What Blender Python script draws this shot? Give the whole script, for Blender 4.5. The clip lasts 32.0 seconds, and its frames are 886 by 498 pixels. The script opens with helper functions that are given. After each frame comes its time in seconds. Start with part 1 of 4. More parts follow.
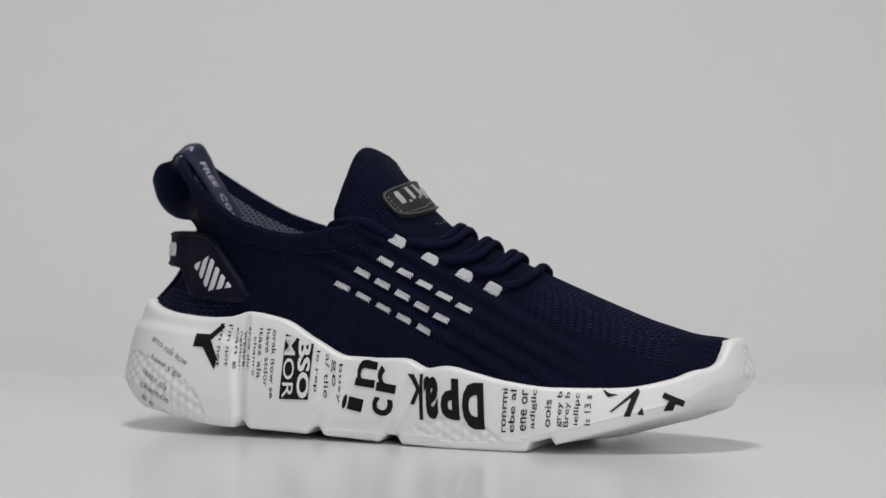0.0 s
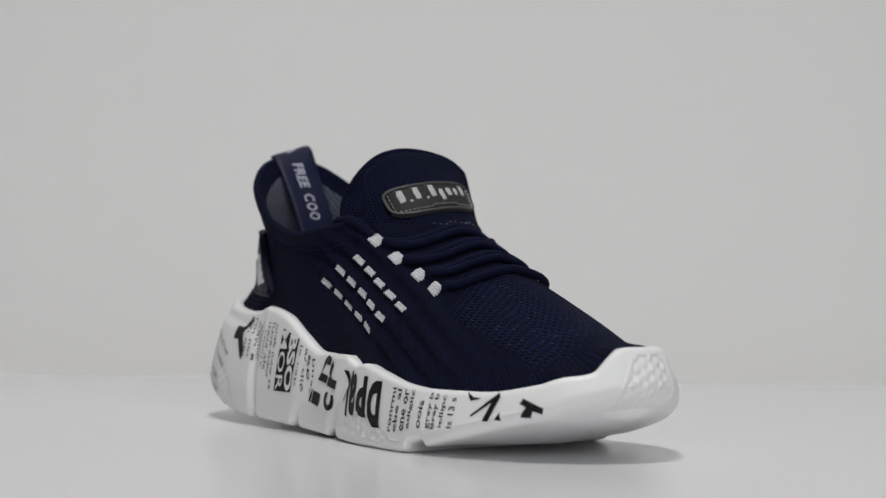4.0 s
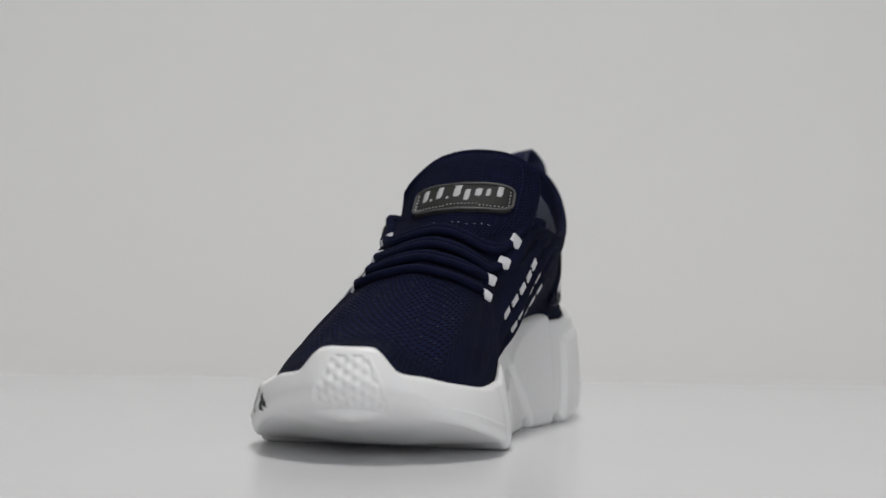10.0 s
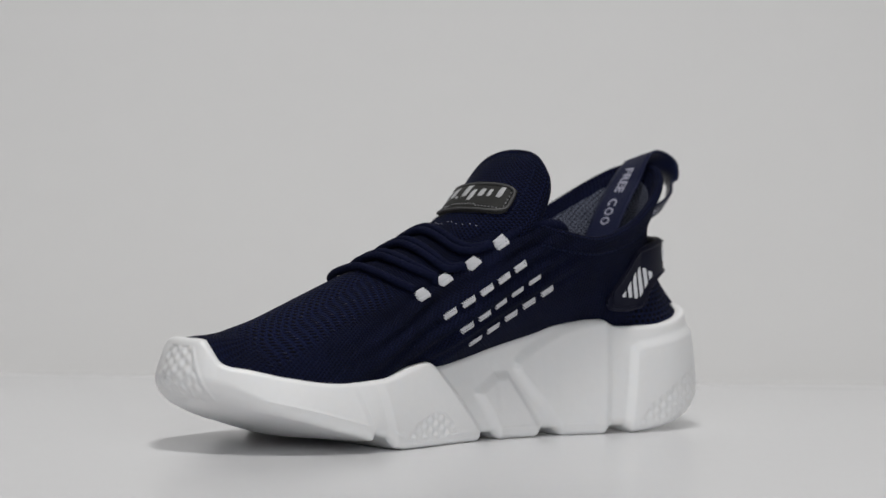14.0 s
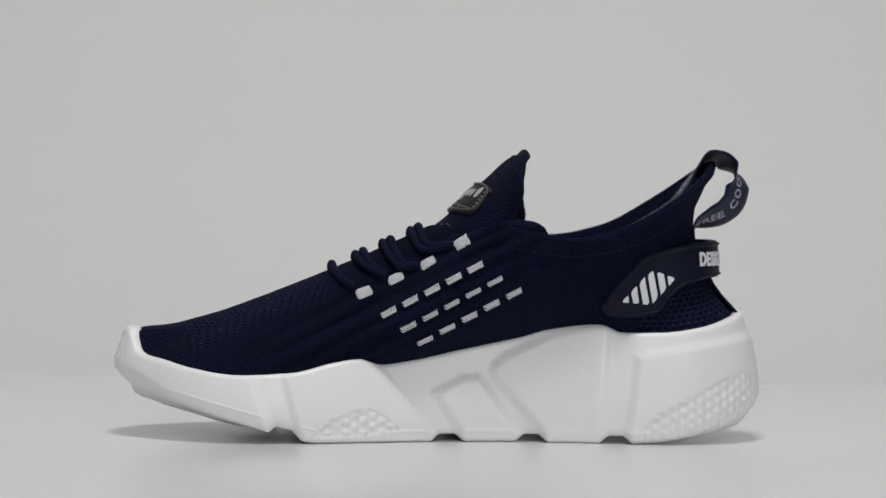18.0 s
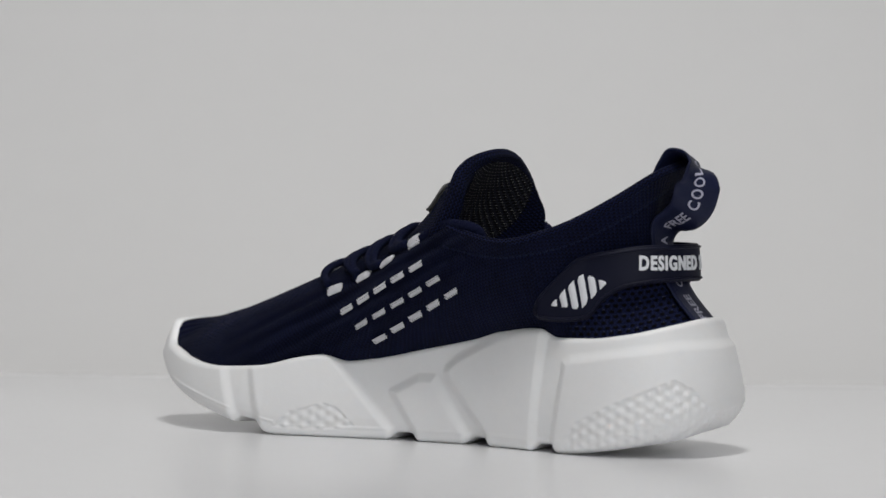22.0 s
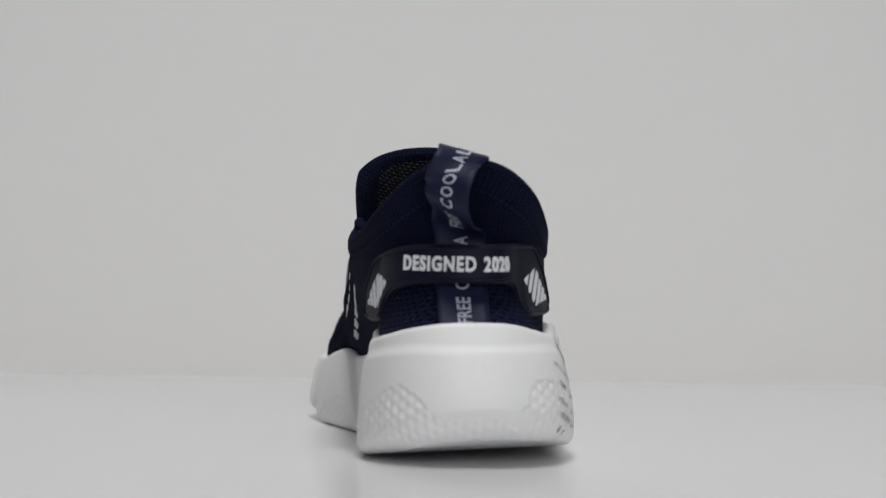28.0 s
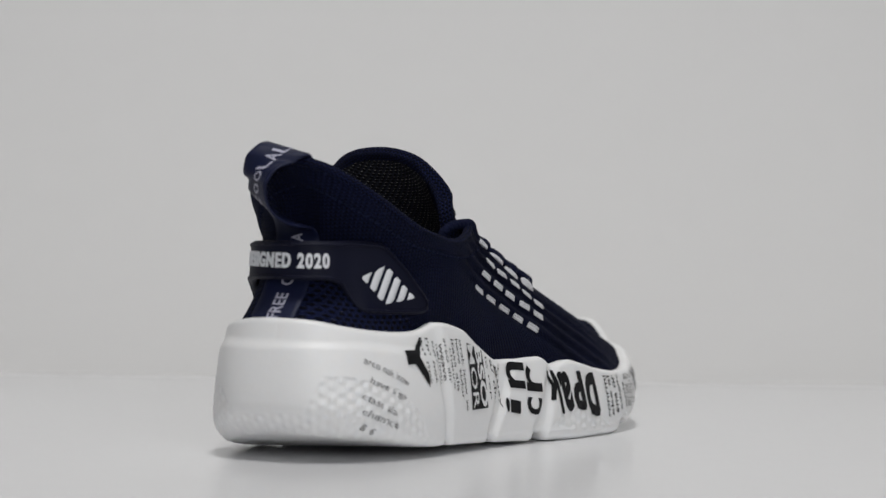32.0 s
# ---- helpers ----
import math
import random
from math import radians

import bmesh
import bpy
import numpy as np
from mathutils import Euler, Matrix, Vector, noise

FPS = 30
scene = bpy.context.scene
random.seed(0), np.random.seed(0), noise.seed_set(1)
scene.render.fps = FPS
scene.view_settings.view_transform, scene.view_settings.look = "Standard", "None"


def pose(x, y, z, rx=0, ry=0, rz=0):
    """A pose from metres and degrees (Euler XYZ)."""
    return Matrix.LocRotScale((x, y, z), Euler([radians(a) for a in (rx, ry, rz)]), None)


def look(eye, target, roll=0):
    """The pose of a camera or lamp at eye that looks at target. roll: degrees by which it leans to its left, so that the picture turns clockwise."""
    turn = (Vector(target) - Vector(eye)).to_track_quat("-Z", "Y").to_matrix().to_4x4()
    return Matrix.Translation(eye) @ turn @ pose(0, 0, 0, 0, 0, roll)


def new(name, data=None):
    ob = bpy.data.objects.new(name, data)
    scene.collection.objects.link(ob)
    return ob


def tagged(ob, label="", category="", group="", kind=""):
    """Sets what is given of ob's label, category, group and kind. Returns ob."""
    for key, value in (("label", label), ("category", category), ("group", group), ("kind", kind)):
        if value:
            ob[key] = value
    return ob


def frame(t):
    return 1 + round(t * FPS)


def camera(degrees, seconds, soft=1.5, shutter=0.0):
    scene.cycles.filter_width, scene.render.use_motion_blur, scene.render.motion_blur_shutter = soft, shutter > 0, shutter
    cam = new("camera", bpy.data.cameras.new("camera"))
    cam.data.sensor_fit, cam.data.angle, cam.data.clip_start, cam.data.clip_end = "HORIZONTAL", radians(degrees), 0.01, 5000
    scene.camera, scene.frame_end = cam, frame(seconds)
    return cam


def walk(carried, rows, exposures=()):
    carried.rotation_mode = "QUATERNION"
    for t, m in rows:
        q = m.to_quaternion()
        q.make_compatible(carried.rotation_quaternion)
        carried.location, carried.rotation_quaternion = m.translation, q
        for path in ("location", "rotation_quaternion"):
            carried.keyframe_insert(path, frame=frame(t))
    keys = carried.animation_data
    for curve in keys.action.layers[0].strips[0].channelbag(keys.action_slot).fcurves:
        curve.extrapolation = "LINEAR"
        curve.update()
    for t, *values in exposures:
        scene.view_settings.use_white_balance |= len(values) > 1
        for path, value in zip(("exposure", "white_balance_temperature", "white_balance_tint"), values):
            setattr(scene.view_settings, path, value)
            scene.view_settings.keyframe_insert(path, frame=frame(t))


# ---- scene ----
import random

MM = 0.001

# camera: fixed on its stand, a long lens a little above the table
cam = camera(17.98, 32.0, soft=1.5)
EYE = Vector((0.0, -1.34, 0.1273))
AIM = EYE + Vector((0.0017, 0.9996, -0.02848))
cam.data.dof.use_dof, cam.data.dof.focus_distance, cam.data.dof.aperture_fstop = True, 1.30, 8.0
walk(cam, [(0.0, look(EYE, AIM, 0.83)), (32.0, look(EYE, AIM, 0.83))])

# ---- light ----
world = bpy.data.worlds.new("studio_world")
scene.world = world
world.use_nodes = True
world.node_tree.nodes["Background"].inputs[0].default_value = (0.9, 0.95, 1.0, 1)
world.node_tree.nodes["Background"].inputs[1].default_value = 0.05


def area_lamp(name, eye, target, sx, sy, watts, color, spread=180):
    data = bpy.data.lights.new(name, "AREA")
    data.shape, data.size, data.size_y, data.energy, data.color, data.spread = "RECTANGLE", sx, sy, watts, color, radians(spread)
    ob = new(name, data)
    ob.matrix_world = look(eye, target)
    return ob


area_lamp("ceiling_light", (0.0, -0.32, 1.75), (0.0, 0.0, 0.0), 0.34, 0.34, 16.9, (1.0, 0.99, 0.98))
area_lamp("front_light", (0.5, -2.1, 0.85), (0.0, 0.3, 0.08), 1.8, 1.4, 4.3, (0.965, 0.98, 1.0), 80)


# ---- materials ----
def material(name, color, rough=0.5, metal=0.0, grain=0.0, scale=400.0, bump=0.0, bump_scale=None, coat=0.0, sheen=0.0, spec=0.5):
    """A principled surface with fine grain and broad variation in its colour, and a fine relief."""
    m = bpy.data.materials.new(name)
    m.use_nodes = True
    t = m.node_tree
    b = t.nodes["Principled BSDF"]
    b.inputs["Roughness"].default_value, b.inputs["Metallic"].default_value = rough, metal
    b.inputs["Coat Weight"].default_value, b.inputs["Sheen Weight"].default_value = coat, sheen
    b.inputs["Specular IOR Level"].default_value = spec
    c = (*color, 1)
    b.inputs["Base Color"].default_value = c
    if grain or bump:
        co = t.nodes.new("ShaderNodeTexCoord")
        if grain:
            fine, broad = t.nodes.new("ShaderNodeTexNoise"), t.nodes.new("ShaderNodeTexNoise")
            fine.inputs["Scale"].default_value, broad.inputs["Scale"].default_value = scale, scale / 14
            mix, add = t.nodes.new("ShaderNodeMix"), t.nodes.new("ShaderNodeMath")
            mix.data_type = "RGBA"
            mix.inputs[6].default_value = (*[v * (1 - grain) for v in color], 1)
            mix.inputs[7].default_value = (*[min(1, v * (1 + grain)) for v in color], 1)
            add.operation = "MULTIPLY_ADD"
            add.inputs[1].default_value = 0.5
            half = t.nodes.new("ShaderNodeMath")
            half.operation = "MULTIPLY"
            half.inputs[1].default_value = 0.5
            t.links.new(co.outputs["Object"], fine.inputs["Vector"])
            t.links.new(co.outputs["Object"], broad.inputs["Vector"])
            t.links.new(broad.outputs[0], half.inputs[0])
            t.links.new(fine.outputs[0], add.inputs[0])
            t.links.new(half.outputs[0], add.inputs[2])
            t.links.new(add.outputs[0], mix.inputs[0])
            t.links.new(mix.outputs[2], b.inputs["Base Color"])
        if bump:
            rel, bp = t.nodes.new("ShaderNodeTexNoise"), t.nodes.new("ShaderNodeBump")
            rel.inputs["Scale"].default_value = bump_scale or scale * 1.5
            bp.inputs["Strength"].default_value, bp.inputs["Distance"].default_value = bump, 0.0006
            t.links.new(co.outputs["Object"], rel.inputs["Vector"])
            t.links.new(rel.outputs[0], bp.inputs["Height"])
            t.links.new(bp.outputs[0], b.inputs["Normal"])
    return m


NAVY = (0.0028, 0.0044, 0.0182)
foam_white = material("white_foam_rubber", (0.83, 0.83, 0.83), 0.40, grain=0.03, scale=300, bump=0.06, bump_scale=900)
foam = foam_white.node_tree.nodes["Principled BSDF"]
foam.inputs["Subsurface Weight"].default_value, foam.inputs["Subsurface Scale"].default_value = 0.35, 0.004
foam.inputs["Subsurface Radius"].default_value = (1.0, 0.95, 0.9)
clip_navy = material("navy_moulded_plastic", (0.0036, 0.0045, 0.0165), 0.55, grain=0.1, scale=300, bump=0.05, spec=0.17)
ribbon_navy = material("navy_satin_ribbon", (0.007, 0.010, 0.036), 0.5, grain=0.2, scale=1500, bump=0.2, bump_scale=3000, spec=0.2)
ribbon_print = material("pale_lilac_woven_lettering", (0.42, 0.42, 0.52), 0.7, grain=0.15, scale=2500)
print_white = material("white_raised_print", (0.72, 0.73, 0.76), 0.55, grain=0.05)
print_black = material("black_print", (0.009, 0.009, 0.0105), 0.5, grain=0.4, scale=500, spec=0.2)
print_grey = material("worn_grey_print", (0.17, 0.17, 0.175), 0.5, grain=0.6, scale=700, spec=0.2)
thread_white = material("white_thread", (0.70, 0.70, 0.73), 0.9, grain=0.3, scale=1600, bump=1.0, bump_scale=1500, spec=0.2)
mark_grey = material("pale_grey_raised_rubber", (0.40, 0.40, 0.41), 0.6, grain=0.1)
badge_rim_grey = material("mid_grey_rubber", (0.05, 0.05, 0.05), 0.5, grain=0.15, scale=700)
badge_grey = material("dark_grey_rubber", (0.022, 0.022, 0.021), 0.65, grain=0.15, scale=700, bump=0.15, spec=0.2)
lace_navy = material("navy_woven_lace", (0.0042, 0.0062, 0.0235), 0.85, grain=0.5, scale=2200, bump=1.0, bump_scale=1600, spec=0.1)
thread_navy = material("navy_thread", (0.0085, 0.0125, 0.038), 0.85, grain=0.4, scale=2000, spec=0.1)
table_white = material("white_glossy_laminate", (0.73, 0.73, 0.74), 0.22, grain=0.02, scale=60, spec=0.3)
wall_white = material("white_wall_paint", (0.70, 0.697, 0.695), 0.9, grain=0.02, scale=40, bump=0.05, bump_scale=300)


def knit_material(name, color, rib=1.8, row=1.7, depth=0.9, holes=1.0, stripe=0.25, specks=0.58, speck_color=(0.11, 0.115, 0.15)):
    """Knitted cloth: ribs and rows of stitches by the cloth's own lengths (UV in millimetres); the zone attribute opens the knit into holes."""
    m = bpy.data.materials.new(name)
    m.use_nodes = True
    t = m.node_tree
    N, K = t.nodes.new, t.links.new
    b = t.nodes["Principled BSDF"]
    b.inputs["Roughness"].default_value, b.inputs["Specular IOR Level"].default_value = 0.92, 0.12
    b.inputs["Sheen Weight"].default_value, b.inputs["Sheen Roughness"].default_value = 0.0, 0.5
    uv, sep, zone = N("ShaderNodeUVMap"), N("ShaderNodeSeparateXYZ"), N("ShaderNodeAttribute")
    zone.attribute_name = "zone"
    K(uv.outputs[0], sep.inputs[0])

    def calc(op, a, c=None, d=None):
        n = N("ShaderNodeMath")
        n.operation = op
        for k, v in enumerate((a, c, d)):
            if v is None:
                continue
            if isinstance(v, (int, float)):
                n.inputs[k].default_value = v
            else:
                K(v, n.inputs[k])
        return n.outputs[0]

    u, v = sep.outputs[0], sep.outputs[1]
    lean = calc("MULTIPLY_ADD", calc("SINE", calc("MULTIPLY", u, 2 * math.pi / rib)), row * 0.25, v)
    ribs = calc("SINE", calc("MULTIPLY", u, 2 * math.pi / rib))
    rows = calc("SINE", calc("MULTIPLY", lean, 2 * math.pi / row))
    row_at = calc("MULTIPLY", v, 0.40 * holes)
    shift = calc("MULTIPLY_ADD", calc("FLOOR", row_at), 0.5, calc("MULTIPLY", u, 0.25 * holes))
    du = calc("DIVIDE", calc("SUBTRACT", calc("FRACT", shift), 0.5), 0.36)
    dv = calc("DIVIDE", calc("SUBTRACT", calc("FRACT", row_at), 0.5), 0.36)
    away = calc("ADD", calc("MULTIPLY", du, du), calc("MULTIPLY", dv, dv))
    hole = calc("MINIMUM", calc("MAXIMUM", calc("SUBTRACT", 1.5, calc("MULTIPLY", away, 1.5)), 0.0), 1.0)
    hole = calc("MULTIPLY", hole, zone.outputs["Fac"])
    rough = N("ShaderNodeTexNoise")
    rough.inputs["Scale"].default_value = 1.6
    K(uv.outputs[0], rough.inputs["Vector"])
    height = calc("ADD", calc("MULTIPLY", ribs, 0.5), calc("MULTIPLY", rows, 0.35))
    height = calc("ADD", height, calc("MULTIPLY", rough.outputs[0], 1.2))
    height = calc("SUBTRACT", height, calc("MULTIPLY", hole, 3.0))
    bp = N("ShaderNodeBump")
    bp.inputs["Strength"].default_value, bp.inputs["Distance"].default_value = depth, 0.0006
    K(height, bp.inputs["Height"])
    K(bp.outputs[0], b.inputs["Normal"])
    broad = N("ShaderNodeTexNoise")
    broad.inputs["Scale"].default_value = 0.05
    K(uv.outputs[0], broad.inputs["Vector"])
    tone = calc("ADD", calc("MULTIPLY", rows, stripe), calc("MULTIPLY", rough.outputs[0], 0.6))
    tone = calc("ADD", tone, calc("MULTIPLY", ribs, 0.12))
    tone = calc("ADD", tone, calc("MULTIPLY", broad.outputs[0], 0.4))
    tone = calc("SUBTRACT", calc("MULTIPLY_ADD", zone.outputs["Fac"], 0.58, calc("SUBTRACT", tone, 0.1)), calc("MULTIPLY", hole, 1.7))
    mix = N("ShaderNodeMix")
    mix.data_type = "RGBA"
    mix.inputs[6].default_value = (*[c * 0.18 for c in color], 1)
    mix.inputs[7].default_value = (*[c * 2.7 for c in color], 1)
    K(tone, mix.inputs[0])
    # a few pale specks are coloured in at the upper rim of the holes
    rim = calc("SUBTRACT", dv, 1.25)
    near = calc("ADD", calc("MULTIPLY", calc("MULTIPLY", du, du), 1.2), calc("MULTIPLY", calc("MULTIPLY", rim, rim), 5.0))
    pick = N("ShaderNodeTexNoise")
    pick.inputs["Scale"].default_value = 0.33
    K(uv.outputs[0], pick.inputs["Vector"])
    speck_mask = calc("MULTIPLY", calc("LESS_THAN", near, 0.3), calc("GREATER_THAN", pick.outputs[0], specks))
    speck_mask = calc("MULTIPLY", speck_mask, zone.outputs["Fac"])
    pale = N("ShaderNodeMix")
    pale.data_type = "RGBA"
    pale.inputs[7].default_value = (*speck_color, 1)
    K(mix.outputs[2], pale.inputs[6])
    K(calc("MULTIPLY", speck_mask, 0.8), pale.inputs[0])
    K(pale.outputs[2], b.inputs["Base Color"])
    return m


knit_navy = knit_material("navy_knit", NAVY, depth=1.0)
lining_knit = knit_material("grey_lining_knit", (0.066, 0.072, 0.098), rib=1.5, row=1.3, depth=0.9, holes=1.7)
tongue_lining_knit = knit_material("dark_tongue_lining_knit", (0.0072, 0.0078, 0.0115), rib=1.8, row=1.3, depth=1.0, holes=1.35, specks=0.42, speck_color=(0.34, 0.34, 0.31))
tongue_knit = knit_material("navy_tongue_knit", NAVY, rib=2.1, row=1.8, depth=1.0, stripe=0.55)


# ---- building helpers ----
def smooth(xs, ys):
    """A smooth curve without overshoot through the given stations (xs rising)."""
    xs, ys = np.array(xs, float), np.array(ys, float)
    h, d = np.diff(xs), np.diff(ys) / np.diff(xs)
    m = np.zeros(len(xs))
    m[0], m[-1] = d[0], d[-1]
    for i in range(1, len(xs) - 1):
        if d[i - 1] * d[i] > 0:
            a, b = 2 * h[i] + h[i - 1], h[i] + 2 * h[i - 1]
            m[i] = (a + b) / (a / d[i - 1] + b / d[i])

    def at(x):
        x = np.clip(np.asarray(x, float), xs[0], xs[-1])
        i = np.clip(np.searchsorted(xs, x) - 1, 0, len(xs) - 2)
        t = (x - xs[i]) / h[i]
        return ((2 * t**3 - 3 * t**2 + 1) * ys[i] + (t**3 - 2 * t**2 + t) * h[i] * m[i]
                + (3 * t**2 - 2 * t**3) * ys[i + 1] + (t**3 - t**2) * h[i] * m[i + 1])
    return at


def ease(a, b, x):
    t = np.clip((x - a) / (b - a), 0, 1)
    return t * t * (3 - 2 * t)


def mesh_of(name, verts, faces, mat, flat=False):
    me = bpy.data.meshes.new(name)
    me.from_pydata([tuple(map(float, v)) for v in verts], [], faces)
    me.materials.append(mat)
    if not flat:
        me.polygons.foreach_set("use_smooth", [True] * len(me.polygons))
    me.update()
    return me


def grid(P, ring=False, flip=False):
    """Vertices and faces of a grid of points P[i, j]; ring closes it along i."""
    n, k = P.shape[:2]
    faces = []
    for i in range(n if ring else n - 1):
        e = (i + 1) % n
        for j in range(k - 1):
            f = (i * k + j, e * k + j, e * k + j + 1, i * k + j + 1)
            faces.append(f[::-1] if flip else f)
    return P.reshape(-1, 3), faces


def merged(*pieces):
    verts, faces, n = [], [], 0
    for v, f in pieces:
        verts.append(np.asarray(v, float).reshape(-1, 3))
        faces += [tuple(i + n for i in q) for q in f]
        n += len(verts[-1])
    return np.concatenate(verts), faces


def part(name, piece, mat, parent, label="", flat=False):
    """One mesh object, given in millimetres of the shoe's own space, under a thing or a part."""
    v, f = piece
    ob = new(name, mesh_of(name, np.asarray(v, float) * MM, f, mat, flat))
    ob.parent = parent
    return tagged(ob, label)


# ---- setting ----
def block(name, x0, x1, y0, y1, z0, z1, mat, bevel=0.0):
    bm = bmesh.new()
    bmesh.ops.create_cube(bm, size=1.0)
    for v in bm.verts:
        v.co = Vector(((x0 + x1) / 2 + v.co.x * (x1 - x0), (y0 + y1) / 2 + v.co.y * (y1 - y0), (z0 + z1) / 2 + v.co.z * (z1 - z0)))
    if bevel:
        bmesh.ops.bevel(bm, geom=list(bm.edges), offset=bevel, segments=4, affect="EDGES", profile=0.5)
    me = bpy.data.meshes.new(name)
    bm.to_mesh(me)
    bm.free()
    me.materials.append(mat)
    return new(name, me)


def sweep_backdrop():
    """A matt white sheet that lies on the table and curves up behind the shoe."""
    R, y0 = 0.45, 0.42
    line = [(-0.93, -0.006), (-0.4, -0.006), (0.0, -0.006), (y0, -0.006)]
    line += [(y0 + R * math.sin(a), R - R * math.cos(a) - 0.006) for a in np.linspace(0, math.pi / 2, 24)[1:]]
    line += [(y0 + R, z) for z in (0.7, 1.1, 1.6)]
    P = np.array([[(x, y, z) for y, z in line] for x in np.linspace(-1.3, 1.3, 9)])
    back = P - np.array([0, 0, 0.002])
    back[:, 4:, 1] += 0.002
    v, f = merged(grid(P), grid(back, flip=True))
    return new("backdrop", mesh_of("backdrop", v, f, wall_white))


tagged(sweep_backdrop(), "matt white sheet curving up behind the sneaker", "backdrop", kind="structure")
tagged(block("table_top", -0.9, 0.9, -0.9, 0.352, -0.005, 0.0, table_white, 0.0012), "glossy white board under the sneaker", "table", kind="structure")
tagged(block("table_body", -1.35, 1.35, -0.95, 0.95, -0.05, -0.0085, wall_white, 0.004), "white table below the board and the sheet", "table", kind="structure")
tagged(block("floor", -2.5, 2.5, -3.5, 1.1, -0.80, -0.75, wall_white), "plain pale floor below the table", "floor", kind="structure")
tagged(block("wall_north", -2.5, 2.5, 1.0, 1.1, -0.75, 2.4, wall_white), "plain off-white wall behind the table", "wall", kind="structure")
tagged(block("wall_south", -2.5, 2.5, -3.6, -3.5, -0.75, 2.4, wall_white), "plain off-white wall", "wall", kind="structure")
tagged(block("wall_east", 2.5, 2.6, -3.5, 1.0, -0.75, 2.4, wall_white), "plain off-white wall", "wall", kind="structure")
tagged(block("wall_west", -2.6, -2.5, -3.5, 1.0, -0.75, 2.4, wall_white), "plain off-white wall", "wall", kind="structure")
tagged(block("ceiling", -2.6, 2.6, -3.5, 1.0, 2.4, 2.5, wall_white), "plain white ceiling", "ceiling", kind="structure")

# ---- the sneaker ----
# Own space in millimetres: x runs from the heel to the toe, y to the inner side, z up from the table; the origin is the turning axis.
sneaker = tagged(new("sneaker"), "navy blue knitted sneaker with a chunky white printed sole", "shoe")
HEEL, TOE = -155.5, 154.8


def end_round(x):
    r = np.clip((-78 - x) / (-78 - HEEL), 0, 1)
    f = np.clip((x - 62) / (TOE - 62), 0, 1)
    return (1 - r**2.6) ** (1 / 2.5) * (1 - f**2.3) ** (1 / 1.9)


WIDE_IN = smooth([-156, -120, -90, -60, -30, 0, 30, 60, 85, 110, 135, 154], [50, 50, 46, 39, 35, 37, 43.5, 51, 55.5, 55.5, 52, 50])
WIDE_OUT = smooth([-156, -120, -90, -60, -30, 0, 30, 60, 85, 110, 135, 154], [49.5, 50.5, 51, 52, 54, 60, 66, 68, 66, 62.6, 62.6, 59])
BASE = smooth([-156, -150, -142, -128, -110, -95, -80, 58, 70, 80, 96, 121, 132, 142, 149, 154], [12.5, 9, 6.8, 4.4, 2.0, 0.4, 0, 0, 2.5, 5, 9.2, 15.8, 18.4, 21, 22.4, 23.6])
LIFT = smooth([-156, -153, -147, -120, -80, -40, 0, 20], [0, 1.4, 3.2, 4.2, 4, 2.4, 0.6, 0])
TOP_IN = smooth([-156, -150, -140, -122, -101, -82, -72, -49, -36, -10, 14, 27, 38, 50, 69, 96, 122, 136, 143, 145.6, 148.0, 150, 151.5, 153],
                [62, 60.6, 58.4, 54.6, 52.3, 52, 55.5, 53, 49, 43, 37.6, 36, 38.7, 37, 32.6, 31.3, 34.2, 37.6, 39.0, 40.4, 44.4, 48.2, 50.2, 50.8])
TOP_OUT = smooth([-156, -150, -140, -120, -102, -91, -80, -62, -46, -29, -18, -1, 10, 21, 34, 48, 75, 101, 127, 136, 143.6, 145.8, 148.0, 150, 151.5, 153],
                 [62, 60.6, 58.6, 56.2, 55.3, 56, 58.8, 55.8, 47, 39.6, 39.5, 40, 36, 37.5, 35.2, 32.2, 29.6, 29.7, 34, 37.4, 39.0, 40.4, 44.4, 48.2, 50.2, 50.8])
LEAN = {1: smooth([-156, -148, -120, -60, 0, 60, 120, 141, 149, 154], [8, 6, 3.5, 5, 5, 4.5, 3.5, 3.5, 5, 6.5]),
        -1: smooth([-156, -148, -120, -90, -60, 0, 60, 120, 141, 149, 154], [8, 10, 10, 8, 6, 5, 4.5, 3.5, 3.5, 5, 6.5])}
ROUND = smooth([-156, -140, -110, -60, 60, 125, 144, 154], [14, 12.5, 7, 3.2, 4.0, 7, 12, 13.5])


def outline(side, u):
    """The sole's widest line on one side (1 inner, -1 outer), from the heel to the toe, with its outward normal."""
    x = HEEL + (TOE - HEEL) * (1 - np.cos(np.pi * u)) / 2
    w = WIDE_IN if side > 0 else WIDE_OUT
    p = np.stack([x, side * w(x) * end_round(x)], -1)
    d = np.gradient(p, axis=0)
    d /= np.linalg.norm(d, axis=1)[:, None] + 1e-9
    n = np.stack([-d[:, 1] * side, d[:, 0] * side], -1)
    n[0], n[-1] = (-1, 0), (1, 0)
    return p, n


def inside(poly, x, z):
    """Signed distance to a polygon in the side view, positive inside."""
    best, odd = np.full(x.shape, 1e9), np.zeros(x.shape, bool)
    for (ax, az), (bx, bz) in zip(poly, poly[1:] + poly[:1]):
        ex, ez = bx - ax, bz - az
        t = np.clip(((x - ax) * ex + (z - az) * ez) / (ex * ex + ez * ez + 1e-9), 0, 1)
        best = np.minimum(best, np.hypot(x - ax - t * ex, z - az - t * ez))
        cross = ((az > z) != (bz > z)) & (x < (bx - ax) * (z - az) / (bz - az + 1e-12) + ax)
        odd ^= cross
    return np.where(odd, best, -best)


